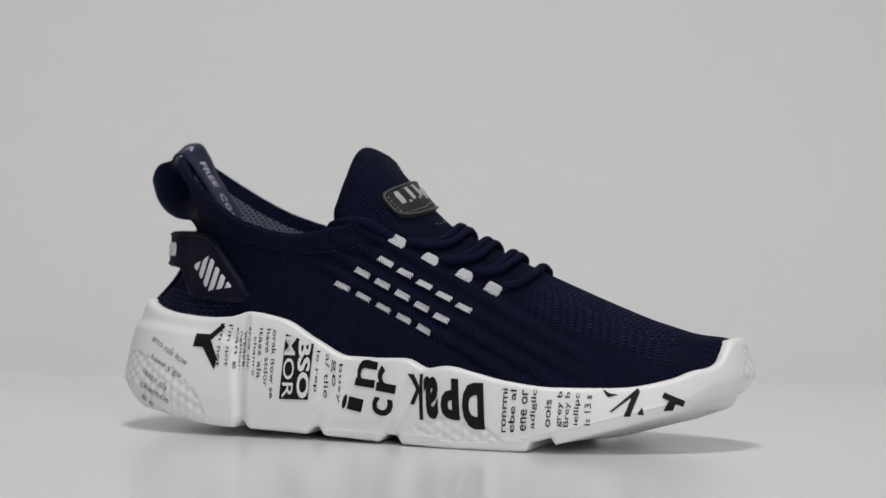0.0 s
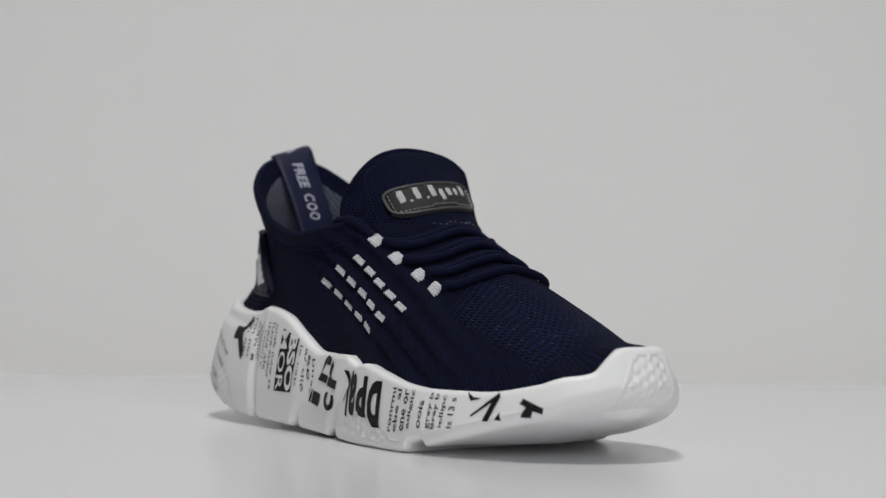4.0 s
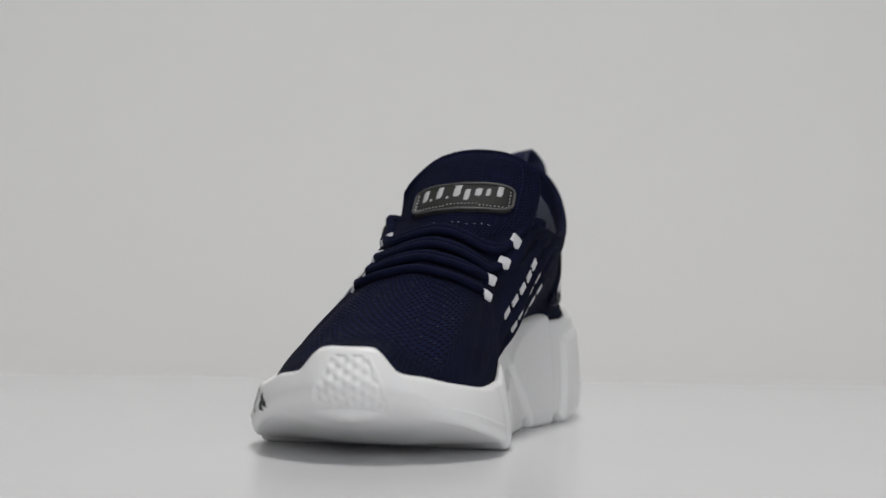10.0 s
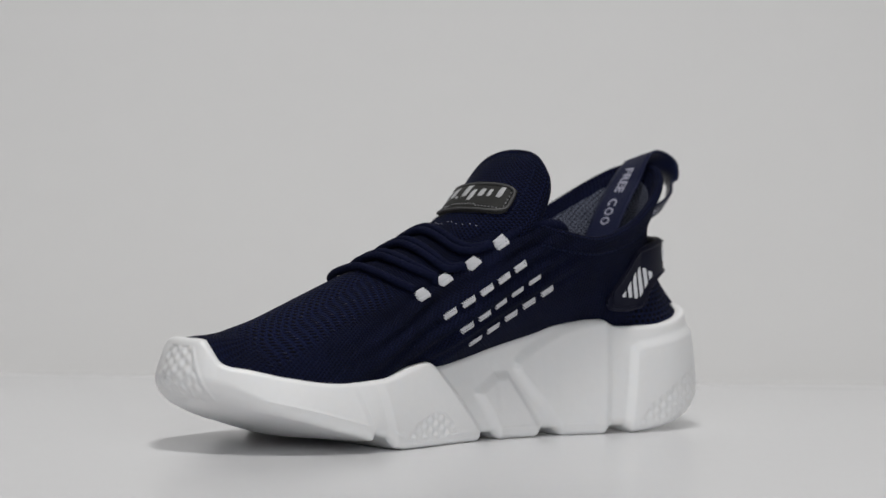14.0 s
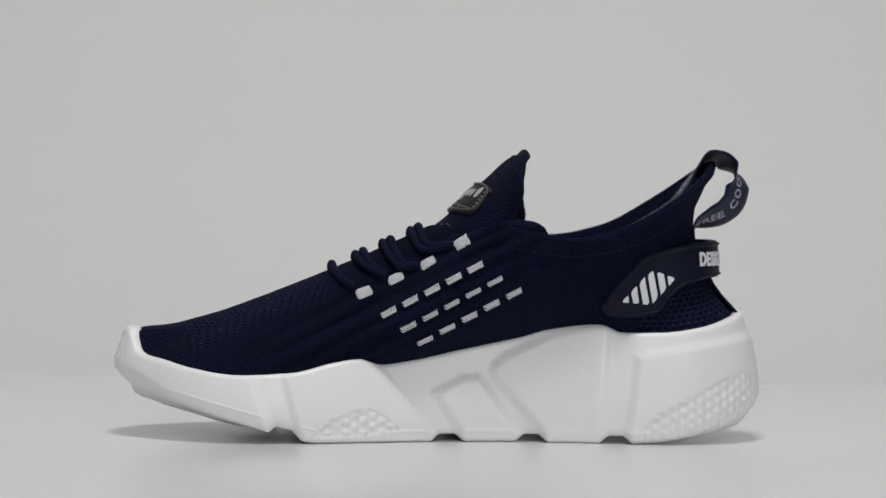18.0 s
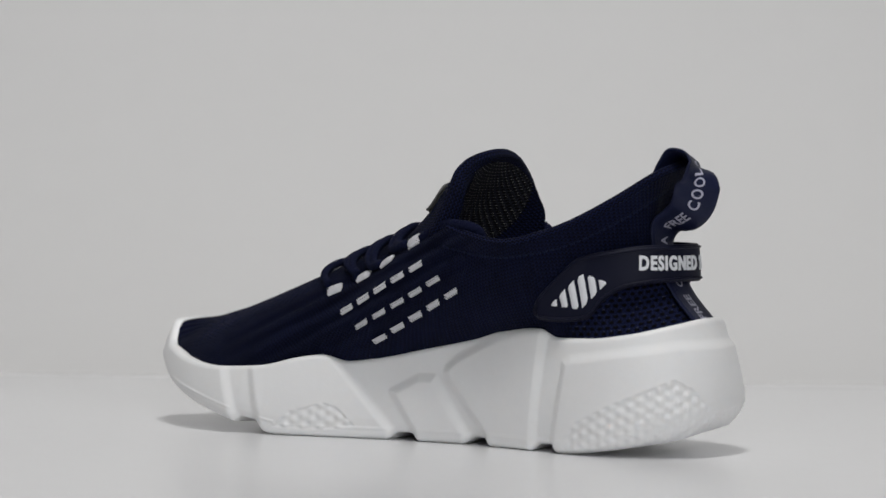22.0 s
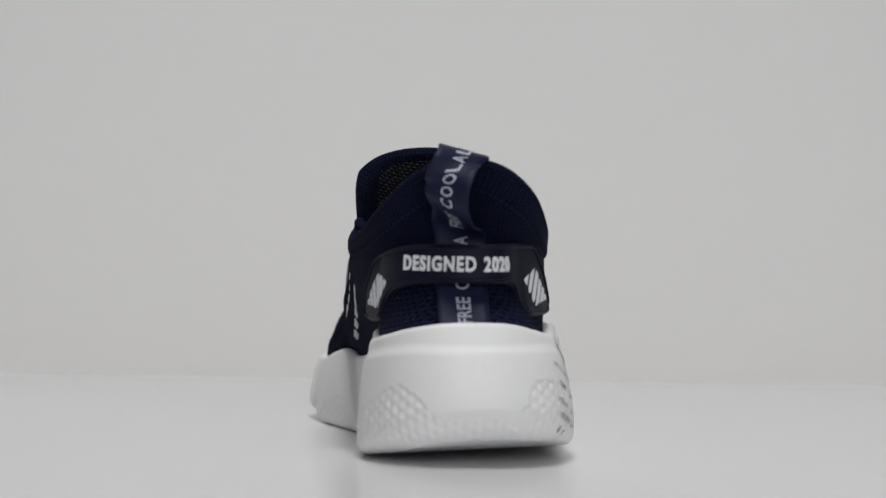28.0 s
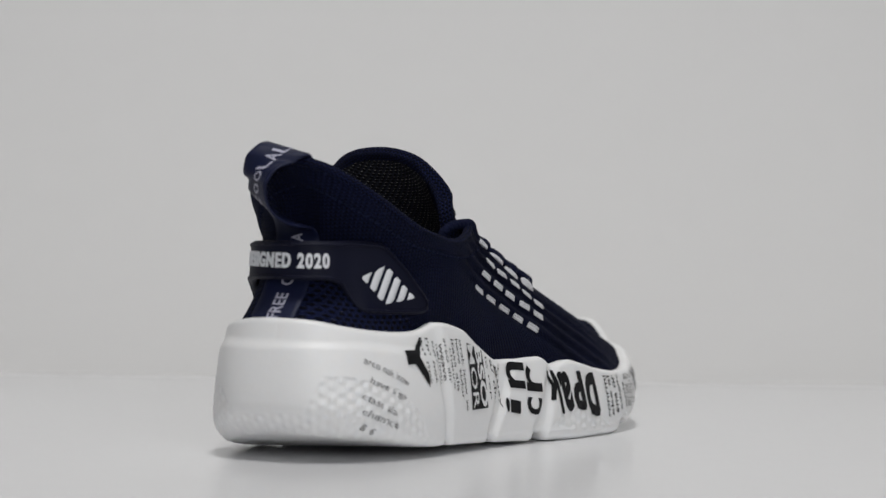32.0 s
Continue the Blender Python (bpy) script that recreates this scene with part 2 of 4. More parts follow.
BLOCKS = {
    1: [[(90.3, 31), (79.4, 5), (79, -9), (220, -9), (220, 90), (91, 90)],
        [(74.5, 90), (73.8, 30.6), (67.7, 5), (67, -9), (0, -9), (3, 4.6), (32, 37.4), (37, 90)],
        [(3.3, 22.5), (-9.7, 29.8), (-17.6, 29.9), (-36.5, 3.9), (-38, -9), (-7, -9), (-8.8, 4.7)],
        [(-24.5, 35.5), (-23.8, 33), (-25.2, 29.5), (-47, 5.5), (-48, -9), (-74.2, -9), (-76.5, 55), (-76, 90), (-74, 90), (-73, 55.5), (-62, 53.4), (-50, 50), (-38, 44.5), (-29, 39.5)],
        [(-90.5, 41), (-86, 4.3), (-86, -9), (-220, -9), (-220, 52), (-146, 50.5), (-94, 42.8)]],
    -1: [[(-86, 43), (-83, 5), (-83, -9), (-220, -9), (-220, 52), (-134, 50.5), (-98, 46.8), (-91, 45.5)],
         [(-80, 90), (-79, 5), (-79, -9), (-47, -9), (-45.9, 7.8), (-29.5, 38), (-28, 90)],
         [(-18, 38), (-40.6, 5.5), (-41, -9), (-10, -9), (-9.8, 5.8), (7.0, 37.9), (8, 90), (-17, 90)],
         [(13.0, 90), (12.5, 38), (-0.8, 5), (-1, -9), (220, -9), (220, 90)]],
}
DIMPLED = {
    1: [[(-91.7, 5.8), (-99, 15), (-115, 23.5), (-143, 36), (-150, 31), (-154, 21), (-220, 20.5), (-220, -9), (-93, -9)],
        [(62.5, 3.2), (52.3, 12.4), (36, 16.9), (29, 15), (18.7, 5.3), (40, 2.5)]],
    -1: [[(-220, 20.5), (-154, 22), (-150, 38), (-141, 38), (-117, 31.6), (-104, 21), (-98, 9.6), (-92, 5), (-92, -9), (-220, -9)],
         [(2.6, 7.8), (15, 14.9), (26, 16.8), (42.6, 12.3), (54.8, 3.9), (25, 2.5)]],
}
DEPTH = {1: 2.1, -1: 1.8}


def grooves(side, x, z):
    near = np.full(x.shape, -1e9)
    for poly in BLOCKS[side]:
        near = np.maximum(near, inside(poly, x, z))
    soft = 2.7 if side > 0 else 2.4
    deep = DEPTH[side] + (1.6 - DEPTH[side]) * ease(-84, -90, x) * ease(36, 41, z)
    return -deep * (1 - ease(-soft, soft, near))


def hex_bumps(s, z, pitch):
    k = 2 * math.pi / pitch
    return (np.cos(k * s) + np.cos(k * (0.5 * s + 0.866 * z)) + np.cos(k * (0.5 * s - 0.866 * z))) / 3


def relief(side, x, y, z, s):
    """How far the wall of the sole stands out or in."""
    d = grooves(side, x, z)
    for poly in DIMPLED[side]:
        a = ease(0.2, 1.4, inside(poly, x, z))
        d = d + a * ((0.5 if side > 0 else 0.45) * hex_bumps(s, z, 4.45) - 0.4)
    s = abs(s) - abs(s).max()
    over = 9.0 + (48 - z) * 0.42 - abs(y)
    toe = ease(0, 1.5, over) * ease(118, 128, x) * ease(48, 46.5, z) * ease(0.0, 2.5, z - BASE(x))
    d = d + 0.35 * np.exp(-((over + 0.8) / 0.8) ** 2) * ease(118, 128, x) * ease(48, 45, z) * ease(0.0, 2.5, z - BASE(x))
    d = d + toe * (0.62 * hex_bumps(s, z, 4.5) - 0.45)
    crease = BASE(x) + np.where(x > 60, 6.5, 5.2)
    d = d + 0.3 * ease(136, 118, x) * np.exp(-((z - crease) / 0.55) ** 2) * ease(-1.2, 0, d)
    return d


NU = 860
U = np.linspace(0, 1, NU)


def sole_half(side):
    p, n = outline(side, U)
    x = p[:, 0]
    s = np.concatenate([[0], np.cumsum(np.linalg.norm(np.diff(p, axis=0), axis=1))]) * side
    cut = np.clip(-grooves(side, x, np.full(x.shape, 4.0)) / DEPTH[side], 0, 1)
    if side < 0:
        cut = np.maximum(cut, ease(62, 65, x) * ease(76, 73, x))
    zb = BASE(x) + 3.6 * cut + (LIFT(x) if side < 0 else 0)
    zt = (TOP_IN if side > 0 else TOP_OUT)(x)
    lean, rnd = LEAN[side](x), ROUND(x)
    V = np.concatenate([np.linspace(0, 0.16, 12)[:-1], np.linspace(0.16, 0.93, 76), np.linspace(0.93, 1, 8)[1:]])
    rows = []
    for v in V:
        z = zb + (zt - zb) * v
        inset = lean * max(0, (v - 0.25) / 0.75) ** 1.4
        low = np.clip((z - zb) / rnd, 0, 1)
        arc = rnd * 0.8 * (1 - np.sqrt(np.clip(1 - (1 - low) ** 2, 0, 1)))
        roll = rnd * np.where(x > 0, 0.7, 0.55) * (1 - low) ** 2
        ends = np.maximum(ease(112, 136, x), ease(-128, -146, x))
        inset = inset + arc + (roll - arc) * ends
        high = np.clip((zt - z) / 2.2, 0, 1)
        inset = inset + 2.0 * (1 - np.sqrt(np.clip(1 - (1 - high) ** 2, 0, 1)))
        d = relief(side, x, p[:, 1], z, s)
        q = p + n * (d - inset)[:, None]
        q[:, 1] = np.where(q[:, 1] * side < 0, 0, q[:, 1])
        rows.append(np.stack([q[:, 0], q[:, 1], z], -1))
    for deep, drop in ((4.2, 0.5), (6.5, 3), (8, 8)):
        q = p - n * (lean + 2.0 + deep)[:, None]
        q[:, 1] = np.where(q[:, 1] * side < 0, 0, q[:, 1])
        rows.append(np.stack([q[:, 0], q[:, 1], zt - drop], -1))
    return np.stack(rows, 1)


SOLE = {1: sole_half(1), -1: sole_half(-1)}


def ring_of(a, b):
    """Both halves, inner and outer, joined into one ring from the heel round the toe."""
    return np.concatenate([a, b[-2:0:-1]])


SOLE_GRID = {1: grid(SOLE[1]), -1: grid(SOLE[-1], flip=True)}


def sole_piece():
    a, b = SOLE[1], SOLE[-1]
    steps = np.linspace(0, 1, 61)
    swell = ease(66, 100, a[:, 0, 0]) * 5.2 * (1 - np.exp(-np.clip(a[:, 0, 1] - b[:, 0, 1], 0, None) / 14))
    under = np.stack([a[:, 0] * (1 - s) + b[:, 0] * s - np.stack([swell * 0, swell * 0, swell * math.sin(math.pi * s)], -1) for s in steps], 1)
    under[:, :, 2] = np.maximum(under[:, :, 2], 0.05)
    inner = np.stack([a[:, -1] * (1 - s) + b[:, -1] * s for s in steps], 1)
    return merged(grid(ring_of(a, b), ring=True), grid(under, flip=True), grid(inner))


midsole = part("midsole", sole_piece(), foam_white, sneaker, "chunky white moulded foam sole")

# the knitted upper: lines that run from the sole's rim to the collar and the throat
CX = smooth([-156, -140, -120, -90, -60, -30, 0, 30, 60, 100, 150], [-132.5, -126.5, -111.5, -83.5, -59.5, -38.5, -24, -12, -3, 3, 6])
CY = {1: smooth([-156, -150, -140, -120, -90, -60, -30, 0, 30, 60, 100, 140, 150], [3, 11.5, 21.5, 34.2, 43.5, 47, 43.5, 38.5, 31, 18.5, 10, 5.5, 4]),
      -1: smooth([-156, -150, -140, -120, -90, -60, -30, 0, 30, 60, 100, 140, 150], [-3, 5.5, 14.5, 29, 38.5, 41, 36.5, 28, 20, 10, 3, -2.5, -4])}
CZ = {1: smooth([-156, -140, -120, -90, -60, -30, 0, 30, 60, 100, 150], [131.5, 126, 114.2, 99.5, 93.8, 97.5, 101.5, 101.5, 101, 100.5, 100]),
      -1: smooth([-156, -140, -120, -90, -60, -30, 0, 30, 60, 100, 150], [131.5, 126.3, 114.6, 98.6, 93.8, 97.5, 101.5, 101.5, 101, 100.5, 100])}
OUT1 = {1: smooth([-156, -140, -120, -60, -20, 20, 60, 100, 130, 150], [-17, -13, -8, 9, 17.5, 20.5, 9.0, 9, 9, 0]),
        -1: smooth([-156, -140, -120, -60, -20, 20, 60, 100, 130, 150], [-17, -13, -9.5, 3.0, 4.0, 3.5, 3.0, 6.0, 7.5, 0])}
UP1 = {1: smooth([-156, -60, 0, 60, 100, 130, 150], [2, 0, 2, 4, 6.8, 8.8, -5.6]), -1: smooth([-156, -60, 0, 60, 100, 130, 150], [2, 0, 0, 1.6, 4.4, 7.4, -5.6])}
OUT2 = {1: smooth([-156, -140, -120, -60, -20, 20, 60, 100, 130, 150], [-29, -23, -12, 4.5, 10, 10.5, 0.5, 3.5, 2, 0]),
        -1: smooth([-156, -140, -120, -60, -20, 20, 60, 100, 130, 150], [-29, -23, -12.5, 0.5, 0.5, 1, 3, 4, 2, 0])}
UP2 = {1: smooth([-156, -60, 0, 60, 100, 130, 150], [0, 0, 3, 2.2, 0.5, -1.5, -4.5]), -1: smooth([-156, -60, 0, 60, 100, 130, 150], [0, 0, 2, 3.6, 0, -1.5, -4.5])}
W1 = smooth([-156, 20, 60, 100, 130, 145, 150], [0.33, 0.33, 0.28, 0.19, 0.14, 0.21, 0.27])
NUP, NV = 420, 90
UU = np.linspace(0, 1, NUP)


def upper_half(side, shrink=0.0):
    p, n = outline(side, UU)
    x0 = p[:, 0]
    xs = np.clip(x0, -156, 150)
    q = p - n * (LEAN[side](x0) + 5.5 - 1.0 * ease(20, 60, x0) - 2.2 * ease(128, 146, x0) + shrink)[:, None]
    q[:, 1] = np.where(q[:, 1] * side < 0, 0, q[:, 1])
    z = (TOP_IN if side > 0 else TOP_OUT)(x0) - 2.0
    B = np.stack([q[:, 0], q[:, 1], z], -1)
    N = np.stack([n[:, 0], n[:, 1], n[:, 0] * 0], -1)
    C = np.stack([CX(xs), side * CY[side](xs), CZ[side](xs)], -1) - N * shrink
    up = np.array([0, 0, 1.0])
    w1 = W1(xs)[:, None]
    P1 = B * (1 - w1) + C * w1 + N * OUT1[side](xs)[:, None] + up * UP1[side](xs)[:, None]
    P2 = B * 0.33 + C * 0.67 + N * OUT2[side](xs)[:, None] + up * UP2[side](xs)[:, None]
    rows = []
    for v in np.linspace(0, 1, NV):
        rows.append(B * (1 - v) ** 3 + 3 * P1 * v * (1 - v) ** 2 + 3 * P2 * v * v * (1 - v) + C * v**3)
    P = np.stack(rows, 1)
    if not shrink:
        # soft folds along the rows of dashes, and a padded band below the collar
        along = (P[:, :, 0] * 0.894 - P[:, :, 2] * 0.447)
        over = (P[:, :, 0] * 0.447 + P[:, :, 2] * 0.894)
        fold = np.cos(2 * np.pi * (over - 67.7) / 7.6) * ease(44, 52, over) * ease(86, 78, over) * ease(-95, -60, along) * ease(75, 35, along)
        rim = ease(0.835, 0.87, np.linspace(0, 1, NV))[None] * ease(20, -25, x0)[:, None]
        P = P + N[:, None] * (1.0 * fold + 1.5 * rim)[..., None]
    return P


def with_uv(ob, P2, zone=None):
    """Lengths along the cloth as UV, and the zone of open knit, for grids given in the order of the mesh."""
    uvs, zones = [], []
    for P, z in P2:
        du = np.concatenate([np.zeros((1, P.shape[1])), np.cumsum(np.linalg.norm(np.diff(P, axis=0), axis=2), 0)])
        dv = np.concatenate([np.zeros((P.shape[0], 1)), np.cumsum(np.linalg.norm(np.diff(P, axis=1), axis=2), 1)], 1)
        mid = du[:, P.shape[1] // 3][:, None] * np.ones_like(du)
        uvs.append(np.stack([mid, dv], -1).reshape(-1, 2))
        zones.append(z.reshape(-1))
    uv, zones = np.concatenate(uvs), np.concatenate(zones)
    me = ob.data
    loops = np.zeros(len(me.loops), int)
    me.loops.foreach_get("vertex_index", loops)
    layer = me.uv_layers.new(name="cloth")
    layer.data.foreach_set("uv", uv[loops].reshape(-1))
    a = me.attributes.new("zone", "FLOAT", "POINT")
    a.data.foreach_set("value", zones.astype(float))


def knit_zone(P):
    x, z = P[:, :, 0], P[:, :, 2]
    vamp = ease(46, 58, x) * ease(128, 108, x) * ease(37, 29, abs(P[:, :, 1] + 2))
    heel = ease(-88, -98, x) * ease(84, 76, z)
    return np.maximum(vamp, heel * 0.65)


def eased_ring(R, reach=34):
    """Softens the ridge where the halves meet; the sole's rim stays as it is."""
    k = np.exp(-0.5 * (np.arange(-3 * reach, 3 * reach + 1) / reach) ** 2)
    k /= k.sum()
    soft = sum(w * np.roll(R, i - 3 * reach, 0) for i, w in enumerate(k))
    n = len(R)
    i = np.minimum(np.arange(n), n - np.arange(n))
    toe = ease(120, 40, abs(np.arange(n) - n // 2))
    heel = ease(60, 10, i)
    w = (toe + 0.6 * heel)[:, None] * ease(0, 0.2, np.linspace(0, 1, R.shape[1]))[None]
    return R + (soft - R) * w[..., None]


RING = eased_ring(ring_of(upper_half(1), upper_half(-1)))
# the vamp stays full up to the toe cap
RING[:, :, 2] += 1.2 * ease(147, 135, RING[:, :, 0]) * ease(100, 124, RING[:, :, 0]) * ease(38, 10, abs(RING[:, :, 1] + 2))
UPPER = {1: RING[:NUP], -1: np.concatenate([RING[:1], RING[:NUP - 2:-1]])}
UPPER_PIECE = grid(RING, ring=True)
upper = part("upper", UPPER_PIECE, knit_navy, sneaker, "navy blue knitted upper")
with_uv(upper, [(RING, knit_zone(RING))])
K0 = int(NUP * 0.56)
INNER = {s: upper_half(s, 3.2)[:K0] for s in (1, -1)}
LOW = int(NV * 0.92)
inner = np.concatenate([INNER[1][::-1], INNER[-1][1:]])
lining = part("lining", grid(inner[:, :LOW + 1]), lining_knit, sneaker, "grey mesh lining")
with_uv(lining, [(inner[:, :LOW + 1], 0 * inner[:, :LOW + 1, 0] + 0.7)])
facing_band = part("collar_facing", grid(inner[:, LOW:] + 0.0), tongue_knit, sneaker, "navy band inside the collar")
with_uv(facing_band, [(inner[:, LOW:], 0 * inner[:, LOW:, 0])])


def tube(path, r, sides=12, closed=False, caps=True):
    """A round cord along a path; r is one radius or one for each point."""
    path = np.asarray(path, float)
    n = len(path)
    r = np.full(n, r) if np.isscalar(r) else np.asarray(r)
    d = np.roll(path, -1, 0) - np.roll(path, 1, 0) if closed else np.gradient(path, axis=0)
    d /= np.linalg.norm(d, axis=1)[:, None] + 1e-9
    ref = np.array([0, 0, 1.0])
    a = np.cross(d, ref)
    a /= np.linalg.norm(a, axis=1)[:, None] + 1e-9
    b = np.cross(d, a)
    w = np.linspace(0, 2 * np.pi, sides, endpoint=False)
    P = path[:, None] + r[:, None, None] * (np.cos(w)[None, :, None] * a[:, None] + np.sin(w)[None, :, None] * b[:, None])
    P = np.concatenate([P, P[:, :1]], 1)
    v, f = grid(P, ring=closed)
    if caps and not closed:
        k = sides + 1
        f = f + [tuple(range(k - 1))[::-1], tuple((n - 1) * k + i for i in range(k - 1))]
    return v, f


def resample(path, n):
    path = np.asarray(path, float)
    s = np.concatenate([[0], np.cumsum(np.linalg.norm(np.diff(path, axis=0), axis=1))])
    return np.stack([smooth(s, path[:, k])(np.linspace(0, s[-1], n)) for k in range(path.shape[1])], -1)


rim = np.concatenate([UPPER[1][K0::-1, -1], UPPER[-1][1:K0, -1]])
rim_in = np.concatenate([INNER[1][::-1, -1], INNER[-1][1:, -1]])
def knit_cord(name, path, radius, parent, label):
    """A rolled edge of knit, with the cloth's lengths as UV."""
    v, f = tube(path, radius)
    ob = part(name, (v, f), tongue_knit, parent, label)
    P = np.asarray(v).reshape(len(path), -1, 3)
    with_uv(ob, [(P, 0 * P[:, :, 0])])


edge_line = resample(rim, 260) * 0.5 + resample(rim_in, 260) * 0.5
edge_line = edge_line[14:-14]
# both ends dive below the tongue
edge_line = np.concatenate([edge_line[:1] + [[4, -7, -15]], edge_line[:1] + [[2.5, -3.5, -6]], edge_line, edge_line[-1:] + [[2.5, 3.5, -6]], edge_line[-1:] + [[4, 7, -15]]])
knit_cord("collar", resample(edge_line, 280), 2.3, sneaker, "padded navy collar edge")

from mathutils.bvhtree import BVHTree
UPPER_TREE = BVHTree.FromPolygons([tuple(v) for v in UPPER_PIECE[0]], UPPER_PIECE[1])
SOLE_TREE = {s: BVHTree.FromPolygons([tuple(v) for v in SOLE_GRID[s][0]], SOLE_GRID[s][1]) for s in (1, -1)}


def from_side(tree, side, x, z):
    """The place on a surface seen from one side, and its outward normal."""
    at, nor, _, _ = tree.ray_cast(Vector((x, side * 120.0, z)), Vector((0, -side, 0)))
    if at is None:
        at, nor, _, _ = tree.find_nearest(Vector((x, side * 45.0, z)))
    if nor.y * side < 0:
        nor = -nor
    return at, nor


def from_above(tree, x, y):
    at, nor, _, _ = tree.ray_cast(Vector((x, y, 200.0)), Vector((0, 0, -1)))
    return at


# the tongue
TX = smooth([0, 0.3, 0.62, 0.86, 1], [16, -4, -22.5, -32.5, -37.8])
TZ = smooth([0, 0.3, 0.62, 0.86, 1], [90, 106, 124, 133, 135.5])


TW = smooth([0, 0.25, 0.5, 1], [24, 32.5, 33.5, 26.5])


def tongue_at(a, v):
    """The tongue's face: a runs across from the outer (-1) to the inner edge (1), v up along it."""
    l = v * (1 - 0.30 * np.abs(a) ** 3.0 - 0.20 * (a < 0) * np.abs(a) ** 2)
    wrap = np.where(a < 0, 38 - 22 * l, 25 - 26 * l) * (1 - 0.25 * v**5)
    y = 6.0 + 4.0 * l + a * TW(l) * np.where(a < 0, 1.11 - 0.16 * l, 1.0)
    return np.stack([TX(l) - wrap * np.abs(a) ** 2.3, y, TZ(l) - 2.0 * np.abs(a) ** 2], -1)


TA, TV = np.meshgrid(np.linspace(-1, 1, 71), np.linspace(0, 1, 50), indexing="ij")
TONGUE = tongue_at(TA, TV)
TONGUE_BACK = TONGUE + np.array([-4.2, 0, -1.6]) - np.stack([5.5 * np.sin(np.pi * TV), 0 * TA, 0 * TA], -1) - np.stack([0 * TA, 3.0 * TA**3, 0 * TA], -1)
tongue = part("tongue", grid(TONGUE, flip=True), tongue_knit, sneaker, "navy knitted tongue")
with_uv(tongue, [(TONGUE.transpose(1, 0, 2)[:, ::1].transpose(1, 0, 2), 0 * TA)])
tongue_back = part("tongue_back", grid(TONGUE_BACK), tongue_knit, sneaker, "navy knitted back of the tongue")
with_uv(tongue_back, [(TONGUE_BACK, 0 * TA)])
LINED = TONGUE_BACK[8:63, :43] - np.array([0.6, 0, 0.3])
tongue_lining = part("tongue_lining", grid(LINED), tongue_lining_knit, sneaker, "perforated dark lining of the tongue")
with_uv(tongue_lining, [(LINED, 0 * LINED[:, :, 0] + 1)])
edge = np.concatenate([TONGUE[0, :], TONGUE[1:-1, -1], TONGUE[-1, ::-1]])
edge_b = np.concatenate([TONGUE_BACK[0, :], TONGUE_BACK[1:-1, -1], TONGUE_BACK[-1, ::-1]])
edge, edge_b = resample(edge, 140), resample(edge_b, 140)
swell = (edge - TONGUE.mean((0, 1))) * np.array([0.0, 1.0, 1.0])
swell /= np.linalg.norm(swell, axis=1)[:, None]
hem_band = np.stack([edge * (1 - w) + edge_b * w + swell * 2.6 * math.sin(math.pi * w) ** 0.7 for w in np.linspace(0, 1, 11)], 1)
tongue_hem = part("tongue_hem", grid(hem_band, flip=True), tongue_knit, sneaker, "rolled navy hem of the tongue")
with_uv(tongue_hem, [(hem_band, 0 * hem_band[:, :, 0])])


# ---- lettering and small parts ----
def glyphs(text, bold=0.0, space=1.0):
    """Flat triangles of a word set in the built-in font, in a box from 0 to 1 both ways."""
    cu = bpy.data.curves.new("word", "FONT")
    cu.body, cu.resolution_u, cu.offset, cu.space_character = text, 3, bold, space
    ob = bpy.data.objects.new("word", cu)
    scene.collection.objects.link(ob)
    bpy.context.view_layer.update()
    me = bpy.data.meshes.new_from_object(ob.evaluated_get(bpy.context.evaluated_depsgraph_get()))
    v = np.array([p.co[:2] for p in me.vertices])
    f = [tuple(p.vertices) for p in me.polygons]
    bpy.data.objects.remove(ob)
    bpy.data.curves.remove(cu)
    bpy.data.meshes.remove(me)
    lo, hi = v.min(0), v.max(0)
    return (v - lo) / (hi - lo), f, (hi - lo)


def refine(v, f, most):
    """Cuts flat faces into pieces with edges no longer than most."""
    bm = bmesh.new()
    vs = [bm.verts.new((p[0], p[1], 0)) for p in v]
    for q in f:
        try:
            bm.faces.new([vs[i] for i in q])
        except ValueError:
            pass
    bmesh.ops.triangulate(bm, faces=list(bm.faces))
    for _ in range(4):
        long = [e for e in bm.edges if e.calc_length() > most]
        if not long:
            break
        bmesh.ops.subdivide_edges(bm, edges=long, cuts=1)
        bmesh.ops.triangulate(bm, faces=[q for q in bm.faces if len(q.verts) > 3])
    bm.verts.index_update()
    v = np.array([p.co[:2] for p in bm.verts])
    f = [tuple(p.index for p in q.verts) for q in bm.faces]
    bm.free()
    return v, f


def facing(verts, faces, out):
    """Turns each face to the given outward direction."""
    verts = np.asarray(verts)
    done = []
    for q in faces:
        a, b, c = verts[q[0]], verts[q[1]], verts[q[2]]
        done.append(q if np.dot(np.cross(b - a, c - a), out) > 0 else q[::-1])
    return verts, done


def on_sole(v, f, most=1.6, proud=0.3):
    """Lays a flat shape, given by x and z, on the outer wall of the sole."""
    v, f = refine(v, f, most)
    P = []
    for x, z in v:
        at, nor = from_side(SOLE_TREE[-1], -1, x, z)
        P.append(at + nor * proud)
    return facing(P, f, (0, -1, 0))


def word_on_sole(text, a, b, high, name="lettering", mat=print_black, label="", proud=0.3, bold=0.008):
    """A word whose baseline runs from a to b on the outer wall; high is the height of its letters."""
    v, f, size = glyphs(text, bold)
    a, b = np.array(a, float), np.array(b, float)
    d = b - a
    n = np.array([-d[1], d[0]]) / np.linalg.norm(d)
    p = a + v[:, :1] * d + v[:, 1:] * n * high
    part(name, on_sole(p, f, proud=proud), mat, midsole, label)


